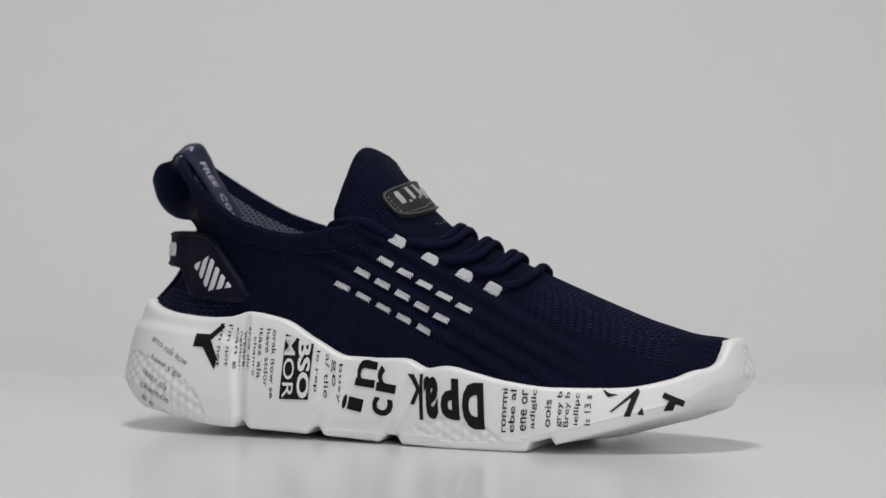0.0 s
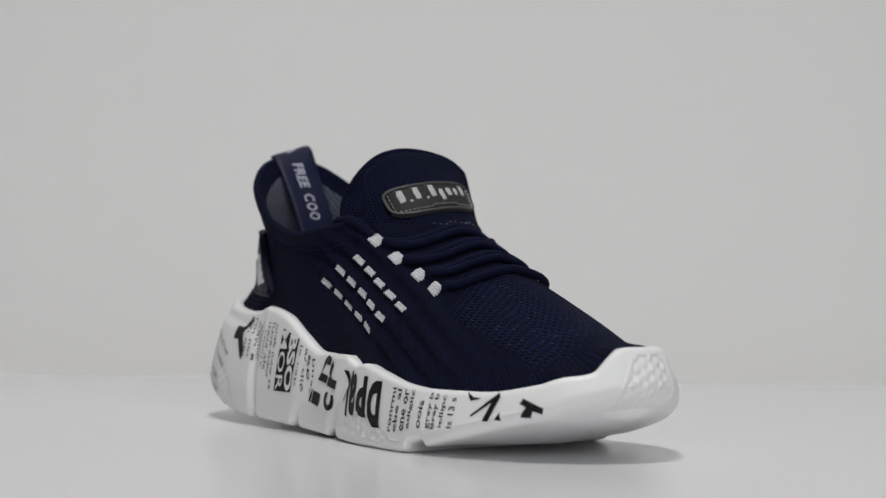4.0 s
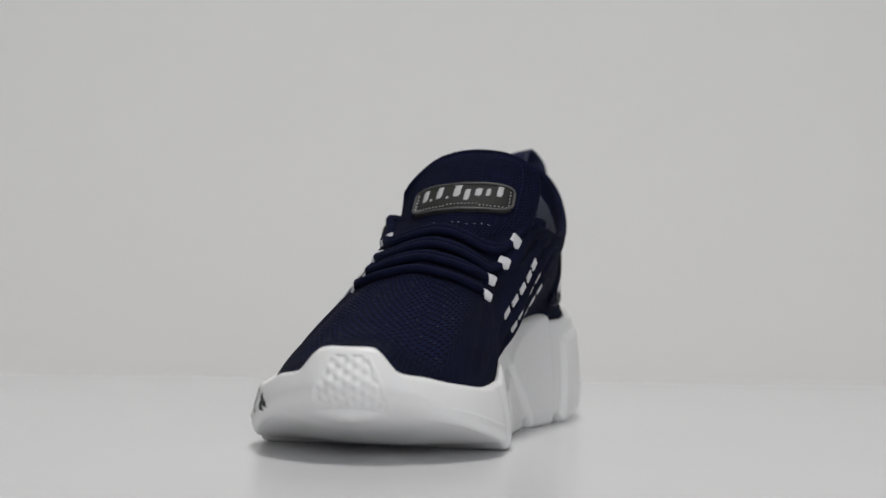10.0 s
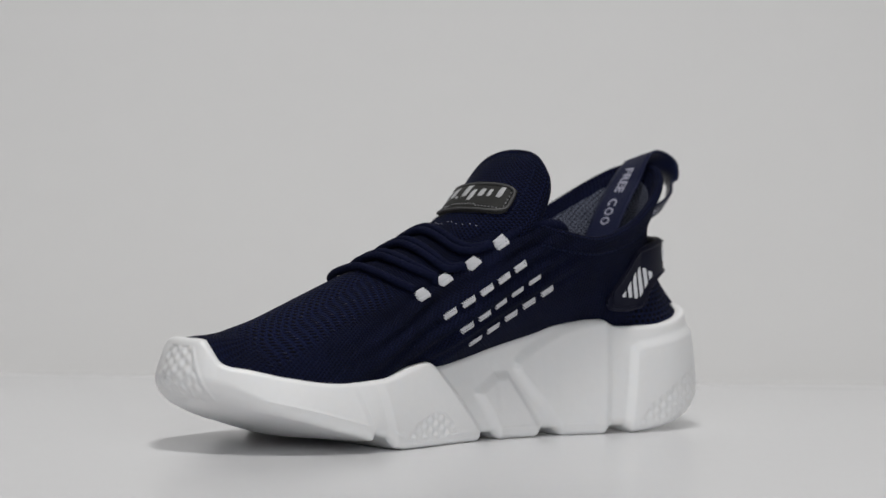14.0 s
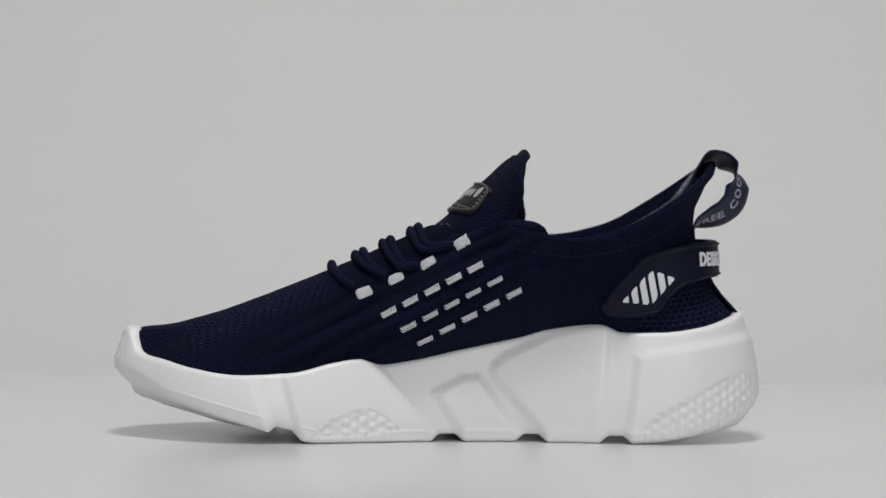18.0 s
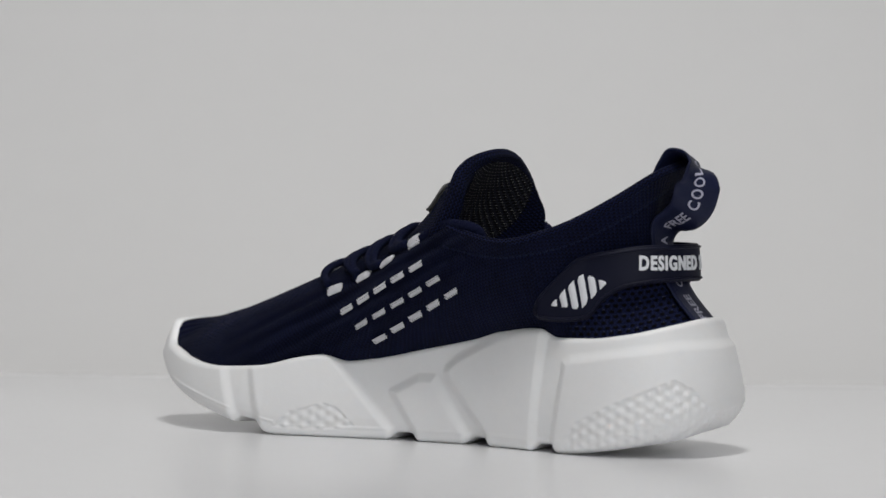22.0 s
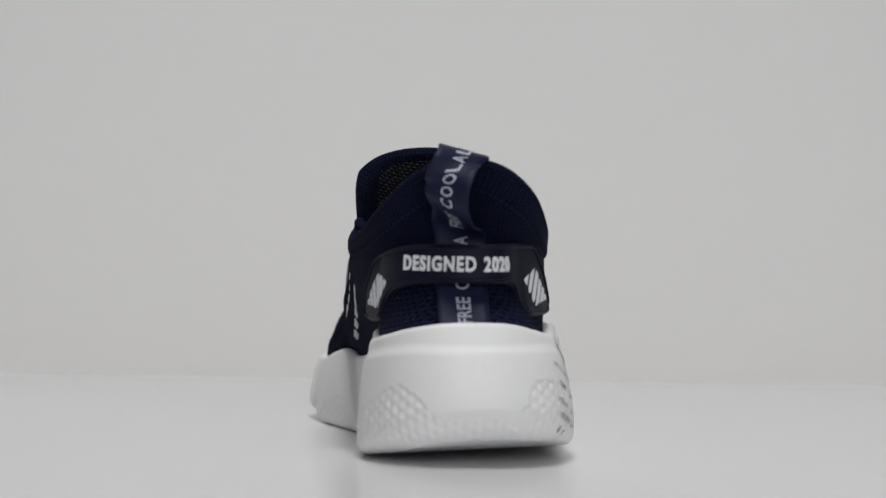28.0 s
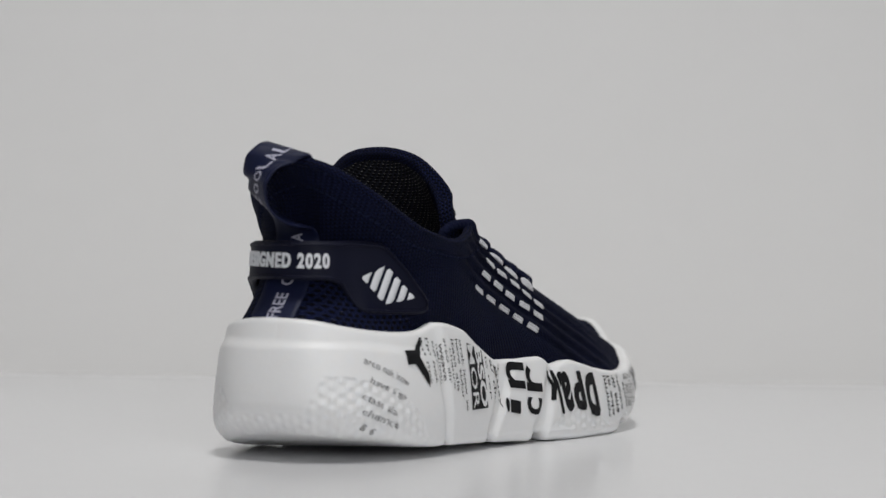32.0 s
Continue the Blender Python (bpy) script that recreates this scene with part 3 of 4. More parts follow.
def shape_on_sole(points, name="lettering", mat=print_black, label="", proud=0.3):
    part(name, on_sole(np.array(points, float), [tuple(range(len(points)))], proud=proud), mat, midsole, label)


# slanting lines of print at the heel
for text, a, b, high in (("arco nak itow", (-132.0, 43.2), (-110.5, 32.2), 3.2), ("have s go", (-131.5, 34.0), (-113.6, 25.6), 3.4),
                         ("ctass ala", (-136.0, 28.0), (-120.5, 19.9), 3.0), ("chamce", (-137.0, 21.4), (-119.4, 14.2), 3.0), ("& 6", (-136.6, 15.2), (-130.0, 12.0), 2.6)):
    word_on_sole(text, a, b, high, mat=print_grey, label="small slanting worn grey print", bold=0.0)
shape_on_sole([(-107.6, 41.4), (-106.8, 47.5), (-99.6, 47.3), (-94.0, 52.2), (-92.0, 51.2), (-98.3, 44.6), (-94.2, 36.5), (-95.2, 31.1), (-102.4, 41.5)], label="bold black letter")
# columns that read downwards
for text, x, top, low in (("I'm not", -93.4, 52.6, 32.6), ("I'm not", -89.0, 52.2, 32.8), ("can g", -85.4, 51.0, 31.6), ("nghbar", -82.9, 49.4, 31.6), ("weave", -80.6, 49.5, 33.0),
                          ("srso dir", -77.8, 51.7, 31.8), ("chanre", -74.9, 47.3, 29.2), ("itass ala", -72.1, 51.3, 28.0), ("have stdor", -68.5, 51.1, 24.1),
                          ("orak itow se", -65.3, 50.7, 18.9), ("le rep", -43.4, 41.7, 22.5), ("a/ tlie", -38.4, 40.3, 20.1), ("ge", -35.4, 37.9, 25.5), ("busy", -32.2, 36.0, 17.8)):
    tight = 1.5 if -87 < x < -73 else 2.2
    word_on_sole(text, (x - tight / 2, top), (x - tight / 2, low), tight, label="small black print in a column", bold=0.0)
shape_on_sole([(-59.8, 49.0), (-45.8, 44.6), (-46.9, 18.9), (-61.3, 18.8)], name="printed_panel", label="black printed panel")
word_on_sole("BSO", (-53.2, 46.6), (-52.8, 19.4), 6.2, mat=foam_white, label="white letters on the black panel", proud=0.45, bold=0.035)
word_on_sole("MOR", (-60.0, 47.9), (-60.0, 19.2), 5.4, mat=foam_white, label="white letters on the black panel", proud=0.45)
# columns that read upwards
for letter, x, low, top in (("i", -14.8, 13.9, 20.6), ("n", -8.8, 25.6, 37.6), ("c", 0.6, 12.6, 20.6), ("r", 2.4, 23.6, 35.4)):
    word_on_sole(letter, (x - 5.0, low), (x - 3.8, top), 10.6, label="large bold black letter", bold=0.018)
for text, x, low, top in (("ronrmi", 51.4, 9.0, 28.6), ("ebe al", 55.4, 9.1, 28.2), ("ene or", 60.9, 10.0, 28.4), ("adigilc", 65.4, 11.2, 28.6), ("oois", 71.8, 12.1, 24.3),
                          ("grey b", 77.0, 12.2, 28.0), ("Brey b", 80.4, 12.3, 27.8), ("iellipc", 84.6, 13.2, 27.4), ("is 13 s", 89.2, 13.3, 26.6)):
    word_on_sole(text, (x + 1.4, low), (x + 1.4, top), 2.9, label="black print in a column")
# a word upside down, tall and bold
for letter, x0, x1, z0, z1 in (("D", 31.3, 41.9, 9.7, 30.6), ("p", 20.5, 29.7, 13.4, 32.0), ("a", 12.1, 19.4, 13.2, 32.4), ("k", 4.0, 11.5, 12.7, 33.1)):
    v, f, _ = glyphs(letter, {"D": 0.065, "p": 0.055, "a": 0.04, "k": 0.02}[letter])
    p = np.stack([x1 - v[:, 0] * (x1 - x0) + (v[:, 1] - 0.5) * 2.2, z1 - v[:, 1] * (z1 - z0)], -1)
    part("lettering", on_sole(p, f), print_black, midsole, "tall bold black letter upside down")
shape_on_sole([(104.6, 17.3), (107.4, 17.3), (110.9, 28.4), (109.7, 29.8), (98.5, 19.4), (99.2, 19.0), (107.4, 25.6)], label="bold black letter")
shape_on_sole([(94.7, 29.2), (98.4, 27.4), (102.0, 26.9), (97.4, 25.7)], label="bold black letter")
shape_on_sole([(110.2, 18.2), (113.2, 18.0), (112.4, 21.6)], label="bold black letter")
shape_on_sole([(121.2, 28.1), (129.9, 24.3), (129.0, 21.6), (126.2, 22.9), (124.8, 20.0), (121.1, 19.9), (123.3, 24.3), (120.3, 25.8)], label="bold black letter")


# rows of short white stitches on both sides
def stitch_bar(long, wide, high, teeth, rows, puff=0.0):
    """A little patch of raised thread: rows of zigzag stitches, close together; puff rounds it into a knot."""
    pieces = []
    pitch = long / (teeth + 0.5)
    band = wide / rows
    dice = random.Random(teeth * 10 + rows)

    def dome(x, y):
        return 1 - puff * (abs(2 * x / long) ** 3 + abs(2 * y / wide) ** 3) / 2

    for j in range(rows):
        c = -wide / 2 + band * (j + 0.5)
        for i in range(teeth * 2):
            x0 = -long / 2 + pitch * 0.5 * (i + 0.35 * (j % 2)) + puff * dice.uniform(-0.25, 0.25)
            up = 1 if i % 2 == 0 else -1
            x1 = x0 + pitch * 0.72
            h = high * dome((x0 + x1) / 2, c) * (1 - puff * dice.uniform(0, 0.2))
            pts = [(x0, c - up * band * 0.5, -0.1), (x0 + (x1 - x0) * 0.3, c - up * band * 0.2, h * 0.9), (x0 + (x1 - x0) * 0.7, c + up * band * 0.2, h), (x1, c + up * band * 0.5, -0.1)]
            pieces.append(tube(np.array(pts), pitch * (0.22 + 0.15 * puff), 6))
    n, k = 9, 5
    P = np.array([[((i / 4 - 1) * long * 0.46, (j / 2 - 1) * wide * 0.46, high * 0.55 * (1 - abs(i / 4 - 1) ** 6) * (1 - abs(j / 2 - 1) ** 6) - 0.25) for j in range(k)] for i in range(n)])
    pieces.append(grid(P))
    v, f = merged(*pieces)
    return mesh_of("stitch_bar", np.asarray(v) * MM, f, thread_white)


def seat(ob, at, nor, along, parent):
    """Sets a small part down on a surface: its z along the normal, its x along the given way."""
    z = Vector(nor).normalized()
    x = (Vector(along) - z * z.dot(Vector(along))).normalized()
    m = Matrix((x, z.cross(x), z)).transposed().to_4x4()
    m.translation = Vector(at) * MM
    ob.parent = parent
    ob.matrix_local = m


DASH = stitch_bar(8.0, 2.8, 0.32, 6, 2)
LOOP = stitch_bar(7.4, 5.4, 1.7, 6, 4, 0.8)
ROWS = {-1: [((-15.0, 83.6), (25.0, 63.3)), ((-25.2, 78.3), (15.6, 58.5)), ((-34.5, 71.9), (7.6, 53.2))],
        1: [((-13.6, 82.0), (26.1, 60.6)), ((-22.8, 75.8), (16.8, 53.8)), ((-32.0, 70.1), (8.8, 47.4))]}
LOOPS = {-1: [(-11.5, 92.6), (4.6, 84.6), (21.4, 77.4), (35.6, 71.6)], 1: [(-8.2, 92.8), (7.4, 82.9), (22.2, 75.4), (37.2, 68.8)]}
LOOP_AT = {}
for side in (-1, 1):
    for (x0, z0), (x1, z1) in ROWS[side]:
        for k in range(5):
            t = k / 4
            x, z = x0 + (x1 - x0) * t, z0 + (z1 - z0) * t
            at, nor = from_side(UPPER_TREE, side, x, z)
            nor = sum((from_side(UPPER_TREE, side, x + dx, z + dz)[1] for dx, dz in ((-5, 3), (5, -3), (2, 4), (-2, -4))), nor).normalized()
            seat(tagged(new("stitched_dash", DASH), "short dash of white zigzag thread"), at + nor * 0.15, nor, (x1 - x0, 0, z1 - z0), upper)
    for k, (x, z) in enumerate(LOOPS[side]):
        at, nor = from_side(UPPER_TREE, side, x, z)
        LOOP_AT[side, k] = at
        seat(tagged(new("lace_loop", LOOP), "white thread loop that holds the lace"), at + nor * 0.4, nor, (0.86, 0, -0.5), upper)


def braid(path, r, n=170, sides=16):
    """A woven cord: a tube with two crossing sets of raised strands."""
    v, f = tube(resample(path, n), r, sides)
    P = np.asarray(v).reshape(n, sides + 1, 3)
    mid = P[:, :-1].mean(1, keepdims=True)
    s = np.concatenate([[0], np.cumsum(np.linalg.norm(np.diff(mid[:, 0], axis=0), axis=1))])[:, None]
    w = np.linspace(0, 2 * np.pi, sides + 1)[None]
    k = 2 * np.pi / 2.6
    swell = 1 + 0.09 * np.maximum(np.sin(k * s + 3 * w), np.sin(k * s - 3 * w)) - 0.045
    return (mid + (P - mid) * swell[..., None]).reshape(-1, 3), f


# laces: cords from loop to loop over the instep and the foot of the tongue
TONGUE_GRID = grid(TONGUE, flip=True)
TONGUE_TREE = BVHTree.FromPolygons([tuple(v) for v in TONGUE_GRID[0]], TONGUE_GRID[1])
CRESTS = [(3, 49.0), (2, 37.8), (2, 34.2), (1, 24.8), (1, 21.2), (0, 11.6), (0, 8.0)]
for k, crest in CRESTS:
    a, b = LOOP_AT[-1, k], LOOP_AT[1, k]
    pts = []
    for t in np.linspace(0, 1, 41):
        # each cord first runs forward along its side, then crosses
        e = t * 0.35 + 0.65 * t * t * (3 - 2 * t)
        y = a.y + (b.y - a.y) * e
        base = a.x + (b.x - a.x) * e
        x = base + 2.0 + (crest - base) * (1 - abs(2 * t - 1) ** 3.2)
        heights = [hit.z for hit in (from_above(UPPER_TREE, x, y), from_above(TONGUE_TREE, x, y)) if hit is not None]
        pts.append((x, y, min(max(heights), 104.5) + 2.4))
    pts = np.array(pts)
    for _ in range(6):
        pts[1:-1, 2] = np.maximum(pts[1:-1, 2] * 0.5 + pts[:-2, 2] * 0.25 + pts[2:, 2] * 0.25, pts[1:-1, 2] - 0.6)
    pts = resample(pts, 44)
    pts[0] += (2.0, 1.6, -2.6)
    pts[1] += (1.6, 0.6, -1.6)
    pts[-1] += (2.0, -1.6, -2.6)
    pts[-2] += (1.6, -0.6, -1.6)
    part("lace", braid(pts, 1.9), lace_navy, sneaker, "round navy lace over the instep")
for side in (-1, 1):
    a = LOOP_AT[side, 0]
    end = Vector((-39, 6 + side * 35.5, 101.5))
    pts = [a + Vector((0, -side * 1.2, -1)), a + Vector((-8, side * 0.6, 5.0)), a + Vector((-18, side * 3.5, 9.5)), end, end + Vector((-6, -side * 2, -3)), end + Vector((-8, -side * 4, -10))]
    part("lace_end", braid(np.array([tuple(p) for p in pts]), 2.4), lace_navy, sneaker, "navy lace end tucked behind the tongue")

# badge on the tongue

def on_tongue(y, w, proud):
    """A place on the tongue's face: y across, w up along its slope from the badge's middle."""
    y0, lift = y, 113.4 + 0.068 * (y - 8) - 0.0048 * (y - 8) ** 2 + w * 0.72
    at, nor, _, _ = TONGUE_TREE.ray_cast(Vector((120, y0, lift)), Vector((-1, 0, 0)))
    if at is None:
        at, nor, _, _ = TONGUE_TREE.find_nearest(Vector((0, y0, lift)))
    if nor.x < 0:
        nor = -nor
    return at + nor * proud


def badge_piece(y0, y1, h, proud, n=41, m=15):
    P = np.zeros((n, m, 3))
    for i in range(n):
        for j in range(m):
            a, c = i / (n - 1) * 2 - 1, j / (m - 1) * 2 - 1
            ca = math.copysign(abs(a) ** 0.8, a)
            lim = (1 - abs(ca) ** 9) ** (1 / 4)
            edge = max(abs(ca) ** 10, abs(c) ** 8)
            P[i, j] = on_tongue((y0 + y1) / 2 + ca * (y1 - y0) / 2, c * h / 2 * lim, proud * (1 - edge) - 0.3)
    return facing(*grid(P), (1, 0, 0.4))


badge = part("badge", badge_piece(-16.8, 33.0, 18.5, 2.2), badge_grey, tongue, "dark grey rubber badge")


def badge_bar(y0, y1, w0, w1, proud=2.4):
    P = np.array([[on_tongue(y0 + (y1 - y0) * i / 4, w0 + (w1 - w0) * j / 3, proud - (0.8 if i in (0, 4) or j in (0, 3) else 0)) for j in range(4)] for i in range(5)])
    return facing(*grid(P), (1, 0, 0.4))


# the maker's mark: a bar for each letter, and two dots
for y0, y1, w0, w1 in ((-11.2, -8.0, -2.9, 4.6), (-4.2, -0.8, -2.7, 4.8), (3.9, 7.9, -2.5, 5.0), (9.3, 12.6, -4.8, 3.2), (14.2, 18.0, -2.1, 3.4),
                       (19.4, 21.8, -1.9, 3.4), (24.2, 27.2, -1.7, 4.8), (-7.1, -5.5, -2.9, -1.3), (0.8, 2.4, -2.7, -1.1)):
    part("badge_mark", badge_bar(y0, y1, w0 * 1.15 + 1.6, w1 * 1.15 + 1.6), mark_grey, badge, "pale raised bar")
for k in range(26):
    y = -13.0 + k * 1.68
    part("badge_stitch", badge_bar(y, y + 1.05, -6.4 + (0.9 if 8 < k < 18 else 0.0), -6.0 + (0.9 if 8 < k < 18 else 0.0), 2.3), mark_grey, badge, "pale stitch")
for k in range(5):
    part("badge_stitch", badge_bar(30.2, 30.6, -5.2 + k * 2.2, -4.0 + k * 2.2, 2.3), mark_grey, badge, "pale stitch")
    part("badge_stitch", badge_bar(-14.4, -14.0, -5.2 + k * 2.2, -4.0 + k * 2.2, 2.3), mark_grey, badge, "pale stitch")
# a raised rim runs round the badge
around = []
for w in np.linspace(0, 2 * np.pi, 73)[:-1]:
    c, e = math.cos(w), math.sin(w)
    around.append(on_tongue(8.1 + 24.0 * math.copysign(abs(c) ** 0.35, c), 8.3 * math.copysign(abs(e) ** 0.45, e), 1.7))
part("badge_rim", tube(np.array([tuple(q) for q in around]), 0.75, 8, closed=True), badge_rim_grey, badge, "raised grey rim")

# heel clip: a moulded band that stands off behind the heel
CLIP = resample(np.array([(-74, 42.0), (-84, 40.5), (-95, 38.5), (-109, 35.5), (-121, 30.0), (-130, 20.5), (-135, 8.0), (-136, -2.0), (-133.8, -10.0), (-128, -16.2), (-120.5, -20.8), (-113, -25.8), (-104, -31.5), (-96, -35.6), (-86, -39.5), (-82, -41.0)]), 161)
CLIP_S = np.concatenate([[0], np.cumsum(np.linalg.norm(np.diff(CLIP, axis=0), axis=1))])
LEN = CLIP_S[-1]
TOP_Z = smooth([0, 4, 12, 22, 34, 55, LEN / 2, LEN - 42, LEN - 28, LEN - 18, LEN - 8, LEN - 3, LEN], [66.5, 71.5, 79.5, 88.5, 91.5, 94.5, 95.0, 95.2, 94.5, 87, 76.5, 71, 66.5])
LOW_Z = smooth([0, 4, 12, 26, 34, 44, 60, LEN / 2, LEN - 56, LEN - 48, LEN - 43.5, LEN - 38, LEN - 6, LEN], [61, 59.8, 59, 60.5, 69.5, 75.0, 77.5, 78.0, 78.0, 76.5, 70, 63.6, 62.6, 64])


def clip_at(s, z, proud=0.0):
    x, y = np.interp(s, CLIP_S, CLIP[:, 0]), np.interp(s, CLIP_S, CLIP[:, 1])
    dx, dy = np.interp(s + 1, CLIP_S, CLIP[:, 0]) - np.interp(s - 1, CLIP_S, CLIP[:, 0]), np.interp(s + 1, CLIP_S, CLIP[:, 1]) - np.interp(s - 1, CLIP_S, CLIP[:, 1])
    k = np.hypot(dx, dy) + 1e-9
    lean = (z - 80) * 0.07 * np.sin(np.pi * s / LEN)
    P = np.stack([x + dy / k * (proud - lean), y - dx / k * (proud - lean), z + 0 * s], -1)
    # where the band lies on the heel it follows the cloth
    flat = P.reshape(-1, 3)
    for q, out in zip(flat, np.broadcast_to(proud, P.shape[:-1]).reshape(-1)):
        side = 1 if q[1] > 0 else -1
        w = float(ease(-121, -113, q[0]))
        if w > 0:
            need = side * from_side(UPPER_TREE, side, q[0], q[2])[0].y + 1.5 + out
            q[1] += side * w * max(0.0, need - side * q[1])
    return P


def clip_piece():
    s = np.linspace(0, LEN, 181)
    rows = []
    for w in np.linspace(0, 2 * np.pi, 33)[:-1]:
        c, e = math.cos(w), math.sin(w)
        c, e = math.copysign(abs(c) ** 0.28, c), math.copysign(abs(e) ** 0.5, e)
        mid, half = (TOP_Z(s) + LOW_Z(s)) / 2, (TOP_Z(s) - LOW_Z(s)) / 2
        end = np.sqrt(np.clip(np.minimum(s, LEN - s) / 3.0, 0, 1))
        rows.append(clip_at(s, mid + half * np.sign(c) * abs(c) * (0.25 + 0.75 * end), -1.9 + 1.9 * e * (0.3 + 0.7 * end)))
    P = np.stack(rows, 0)
    v, f = grid(P, ring=True)
    k = P.shape[1]
    return v, f + [tuple(i * k for i in range(32)), tuple(i * k + k - 1 for i in range(31, -1, -1))]


heel_clip = part("heel_clip", clip_piece(), clip_navy, sneaker, "navy moulded heel clip standing off the heel")


# a raised border runs round the clip
s = np.linspace(2.2, LEN - 2.2, 150)
loop = np.concatenate([clip_at(s, TOP_Z(s) - 1.5, 0.1), clip_at(s[::-1], LOW_Z(s[::-1]) + 1.5, 0.1)])
part("rim", tube(loop, 0.6, 8, closed=True), clip_navy, heel_clip)


def emblem(corners, shear):
    """Six slanting white bars that fill a diamond on the clip; corners by arc length and height."""
    c = np.array(corners, float)
    q = c[:, 0] - shear * c[:, 1]
    lo, hi = q.min(), q.max()
    edges = list(zip(c, np.roll(c, -1, 0)))

    def span(k):
        zs = []
        for a, b in edges:
            qa, qb = a[0] - shear * a[1], b[0] - shear * b[1]
            if (qa - k) * (qb - k) <= 0 and abs(qa - qb) > 1e-6:
                zs.append(a[1] + (b[1] - a[1]) * (k - qa) / (qb - qa))
        return min(zs), max(zs)

    n = 6
    step = (hi - lo) / n
    for i in range(n):
        k0, k1 = lo + step * (i + 0.13), lo + step * (i + 0.87)
        (a0, b0), (a1, b1) = span(k0), span(k1)
        P = []
        for t in np.linspace(0, 1, 4):
            k, a, b = k0 + (k1 - k0) * t, a0 + (a1 - a0) * t, b0 + (b1 - b0) * t
            row = []
            for r in np.linspace(0, 1, 9):
                z = a + (b - a) * r
                row.append(clip_at(np.array(k + shear * z), z, 0.7 - (0.8 if t in (0, 1) or r in (0, 1) else 0)))
            P.append(row)
        P = np.array(P)
        part("emblem_bar", facing(*grid(P), P.mean((0, 1)) - np.array([-95, 0, 75])), print_white, heel_clip, "white raised bar")


def arc_at(x, side):
    """Arc length on the clip where it passes a place along the shoe."""
    half = CLIP[:81] if side > 0 else CLIP[80:]
    s = CLIP_S[:81] if side > 0 else CLIP_S[80:]
    o = np.argsort(half[:, 0])
    return float(np.interp(x, half[o, 0], s[o]))


emblem([(arc_at(-82.5, 1), 66.3), (arc_at(-96.9, 1), 82.0), (arc_at(-109.0, 1), 77.6), (arc_at(-97.2, 1), 64.9)], -0.2)
emblem([(arc_at(-90.5, -1), 69.8), (arc_at(-104.6, -1), 84.8), (arc_at(-115.5, -1), 79.5), (arc_at(-106.0, -1), 67.2)], 0.42)


def word_on_clip(text, s0, s1, z0, z1):
    v, f, _ = glyphs(text, 0.04, 1.16)
    v, f = refine(v * np.array([s1 - s0, z1 - z0]), f, 1.6)
    P = clip_at(s0 + v[:, 0], z0 + v[:, 1], 0.55)
    base = clip_at(s0 + v[:, 0], z0 + v[:, 1], -0.2)
    top = facing(P, f, (-1, 0, 0))
    # side walls give the letters their thickness
    count = {}
    for q in top[1]:
        for a, b in zip(q, q[1:] + q[:1]):
            count[a, b] = count.get((a, b), 0) + 1
    rim = [(a, b) for a, b in count if (b, a) not in count]
    n = len(P)
    walls = [(b, a, a + n, b + n) for a, b in rim]
    part("lettering", (np.concatenate([P, base]), top[1] + walls), print_white, heel_clip, "raised white capital letters", flat=True)


word_on_clip("DESIGNED", arc_at(-121.6, 1), LEN * 0.5 + 6.6, 83.2, 90.0)
word_on_clip("2020", LEN * 0.5 + 10.0, LEN * 0.5 + 24.6, 83.2, 90.0)

# pull tab: a ribbon from the sole up the heel, out into a loop and back into the shoe
hug = [(-143.5, 5.0, 59.5)]
for z in np.linspace(63, 96, 10):
    at, _, _, _ = UPPER_TREE.ray_cast(Vector((-300, 5.0, z)), Vector((1, 0, 0)))
    if at is not None and at.x < -100:
        hug.append((at.x - 1.0, 5.0, z))
TAB = resample(np.array(hug + [(-122.0, 5.5, 100.2), (-124.5, 7.0, 103.6), (-129.5, 8.0, 105.8), (-136.0, 11.2, 109.0), (-141.0, 13.6, 115.5), (-142.2, 12.6, 123.0), (-139.3, 9.6, 129.6),
                               (-134.5, 5.8, 134.6), (-129.8, 5.0, 135.4), (-125.5, 4.5, 131.5), (-119.5, 4.2, 122.5), (-112.0, 4.0, 111.5), (-105, 4.0, 99), (-100, 4.0, 88), (-97, 4.0, 76)]), 220)
TAB_S = np.concatenate([[0], np.cumsum(np.linalg.norm(np.diff(TAB, axis=0), axis=1))])
TAB_D = np.gradient(TAB, axis=0)
TAB_D /= np.linalg.norm(TAB_D, axis=1)[:, None]
TAB_OUT = -np.cross(np.array([0, 1.0, 0]), TAB_D)
TAB_OUT /= np.linalg.norm(TAB_OUT, axis=1)[:, None]
TWIST = np.radians(np.interp(TAB_S, [0, 44, 52, 60, 70, 80, 92, 104, 120, TAB_S[-1]], [0, 0, 16, 30, 38, 40, -16, -14, -2, 0]))[:, None]
TAB_W = np.cos(TWIST) * np.array([0, 1.0, 0]) - np.sin(TWIST) * TAB_OUT
TAB_N = np.cross(TAB_W, TAB_D)
TAB_N /= np.linalg.norm(TAB_N, axis=1)[:, None]


def tab_at(s, w, proud):
    f = [np.stack([np.interp(s, TAB_S, A[:, k]) for k in range(3)], -1) for A in (TAB, TAB_W, TAB_N)]
    return f[0] + f[1] * np.asarray(w)[..., None] - f[2] * proud


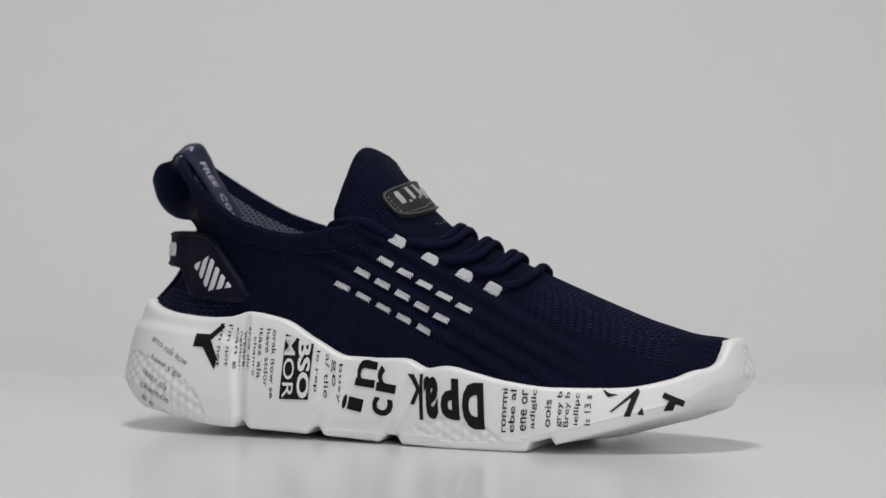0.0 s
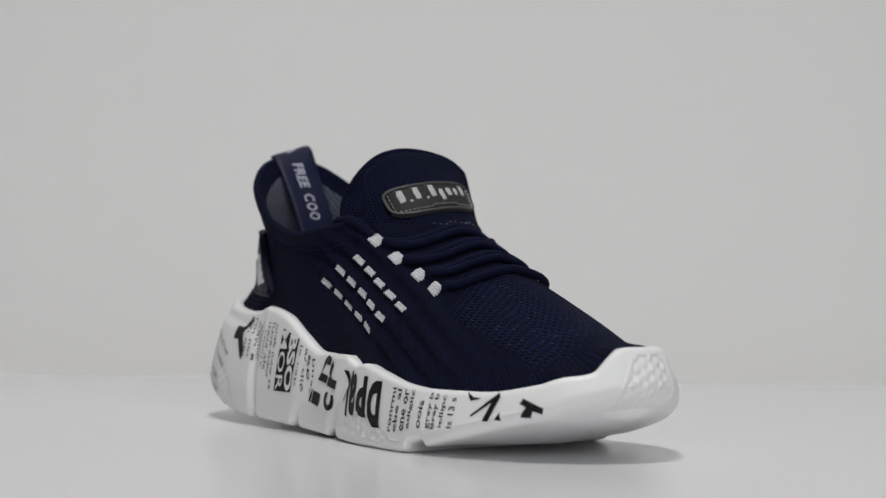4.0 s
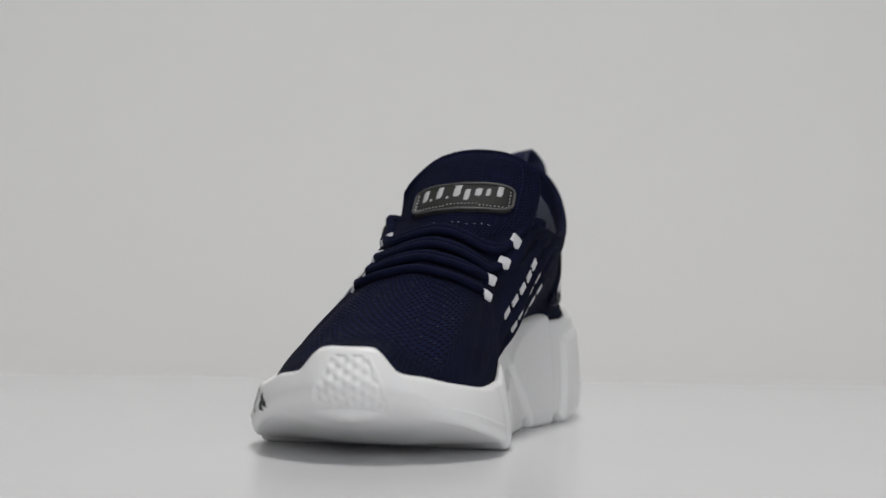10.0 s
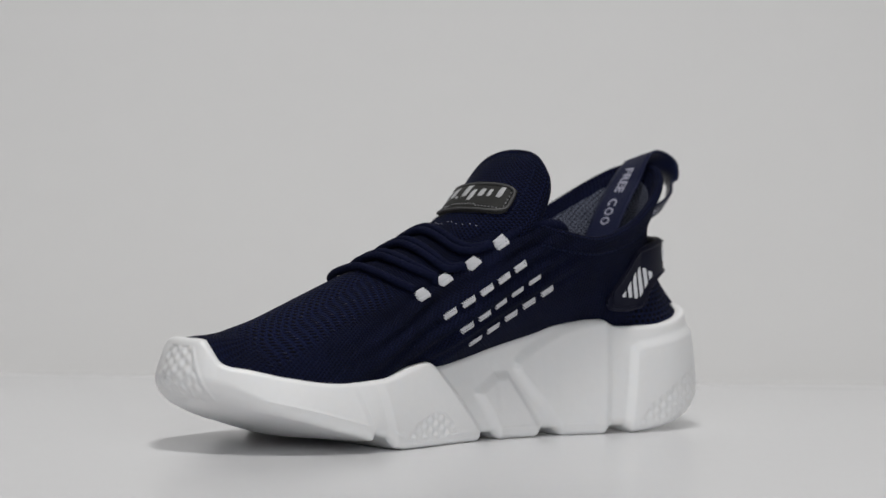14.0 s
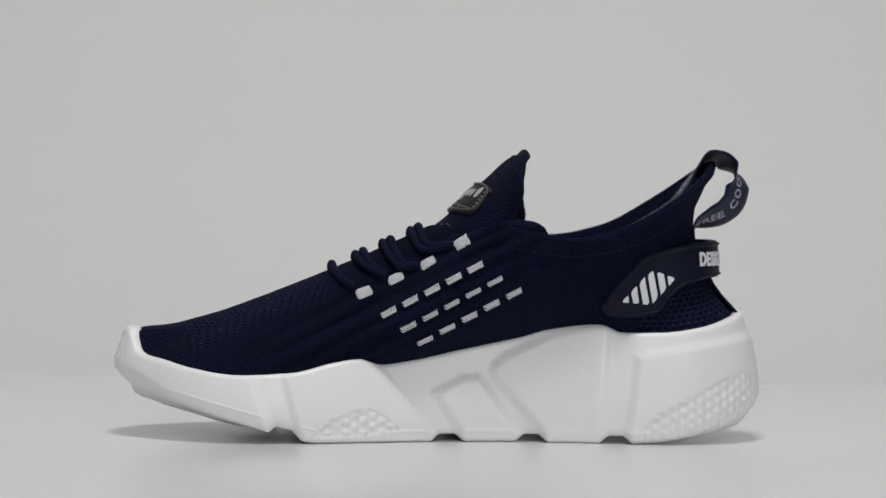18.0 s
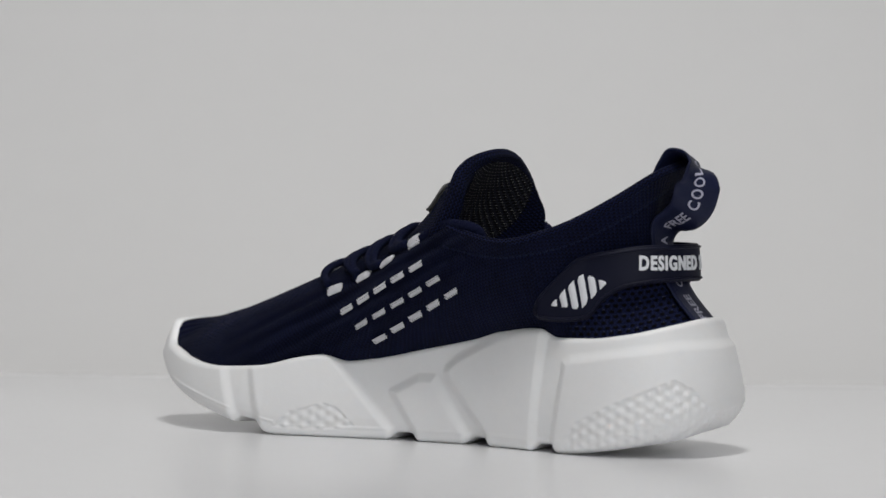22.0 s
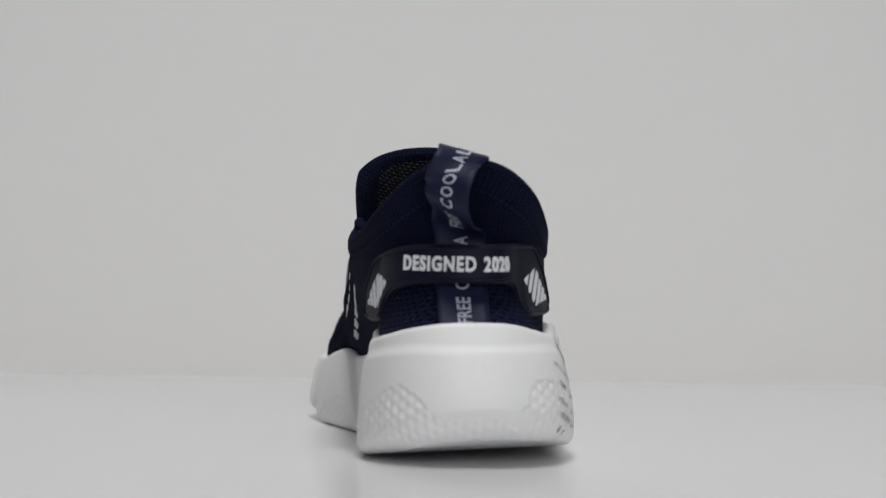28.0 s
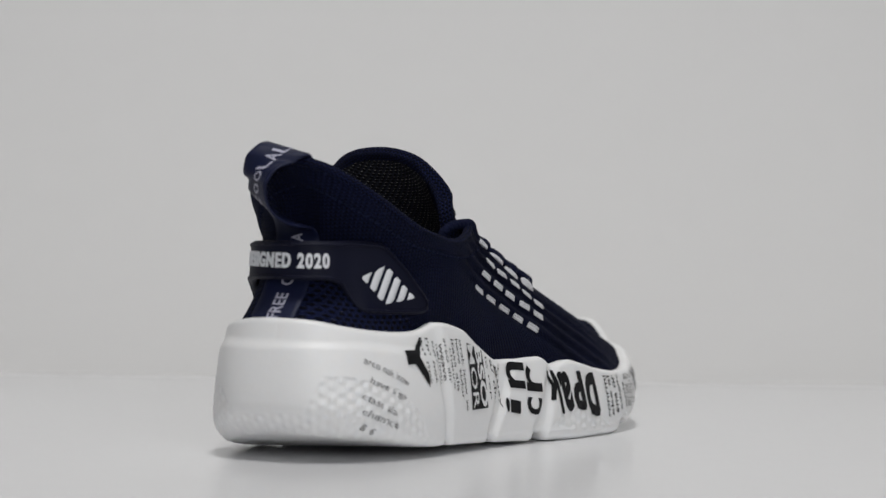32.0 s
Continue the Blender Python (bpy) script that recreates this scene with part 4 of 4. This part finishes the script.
SS = np.linspace(0, TAB_S[-1], 180)
ring = [tab_at(SS, np.full(180, w), p) for w, p in [(w, 0.55) for w in np.linspace(-10.8, 10.8, 9)] + [(11.2, 0.0)] + [(w, -0.55) for w in np.linspace(10.8, -10.8, 9)] + [(-11.2, 0.0)]]
pull_tab = part("pull_tab", grid(np.stack(ring, 0), ring=True), ribbon_navy, sneaker, "navy satin ribbon pull loop with woven lettering")


def word_on_tab(text, s0, s1, w0, w1):
    v, f, _ = glyphs(text, 0.02)
    v, f = refine(v * np.array([s1 - s0, w1 - w0]), f, 1.5)
    P = tab_at(s0 + v[:, 0], w0 + v[:, 1] * -1.0 * -1.0, 0.72)
    n = tab_at(np.array([(s0 + s1) / 2]), np.array([0.0]), 1.0)[0] - tab_at(np.array([(s0 + s1) / 2]), np.array([0.0]), 0.0)[0]
    part("woven_lettering", facing(P, f, n), ribbon_print, pull_tab, "pale lilac woven capitals")


for k, s0 in enumerate((2.0, 51.0, 112.5)):
    word_on_tab("FREE", s0, s0 + 14.5, -3.3, 2.9)
    for i, c in enumerate(("COOLA", "COOLALA", "COO")[k]):
        word_on_tab(c, s0 + 18.5 + i * 5.3, s0 + 22.8 + i * 5.3, -3.3, 2.9)


# fine stitches: a row under the badge, a row across the vamp, and the seam below the collar
BEAD = mesh_of("bead", *(lambda P: (P[0] * MM, P[1]))(tube(np.array([(-0.45, 0, 0), (-0.25, 0, 0.2), (0.25, 0, 0.2), (0.45, 0, 0)]), 0.19, 6)), ribbon_print)
dice = random.Random(5)
for k in range(12):
    y = -12 + 3.2 * k + dice.uniform(-0.7, 0.7)
    hit, nor, _, _ = TONGUE_TREE.ray_cast(Vector((120, y, 101.6 + 0.05 * y - 0.006 * (y - 6) ** 2 + dice.uniform(-0.5, 0.5))), Vector((-1, 0, 0)))
    if hit is not None:
        seat(tagged(new("stitch", BEAD), "tiny pale stitch"), hit + nor * (0.05 if nor.x > 0 else -0.05), nor, (0, 1, dice.uniform(-0.6, 0.6)), tongue)
hem = []
for v in np.linspace(0.35, 0.9, 26):
    hem.append(tongue_at(np.array(-0.80), np.array(v)))
for a in np.linspace(-0.76, 0.76, 40):
    hem.append(tongue_at(np.array(a), np.array(0.915)))
for v in np.linspace(0.9, 0.35, 26):
    hem.append(tongue_at(np.array(0.80), np.array(v)))
hem = resample(np.array(hem) + np.array([0.12, 0, 0.05]), 150)
part("hem_stitching", merged(*[tube(hem[i:i + 3], 0.42, 6) for i in range(2, 147, 3)]), thread_navy, tongue, "navy stitches along the hem")
seam = []
for side in (1, -1):
    line = UPPER[side][4:int(NUP * 0.48), int(NV * 0.84)]
    n = np.stack([0 * line[:, 0] - 0.2, np.full(len(line), side * 0.9), 0 * line[:, 0]], -1)
    line = resample(line + n * 0.35, 120)
    for i in range(2, 118, 3):
        seam.append(tube(line[i:i + 3], 0.5, 6))
part("seam_stitching", merged(*seam), thread_navy, sneaker, "navy seam stitches below the collar")

START, RATE = -16.35, -8.816


def motions():
    """The sneaker turns on its stand at an even pace."""
    times = [0, 0.1, 0.3, 0.6] + [k for k in range(1, 32)] + [31.4, 31.7, 31.9, 32]
    walk(sneaker, [(t, pose(0, 0, 0, 0, 0, START + RATE * t)) for t in times])


motions()
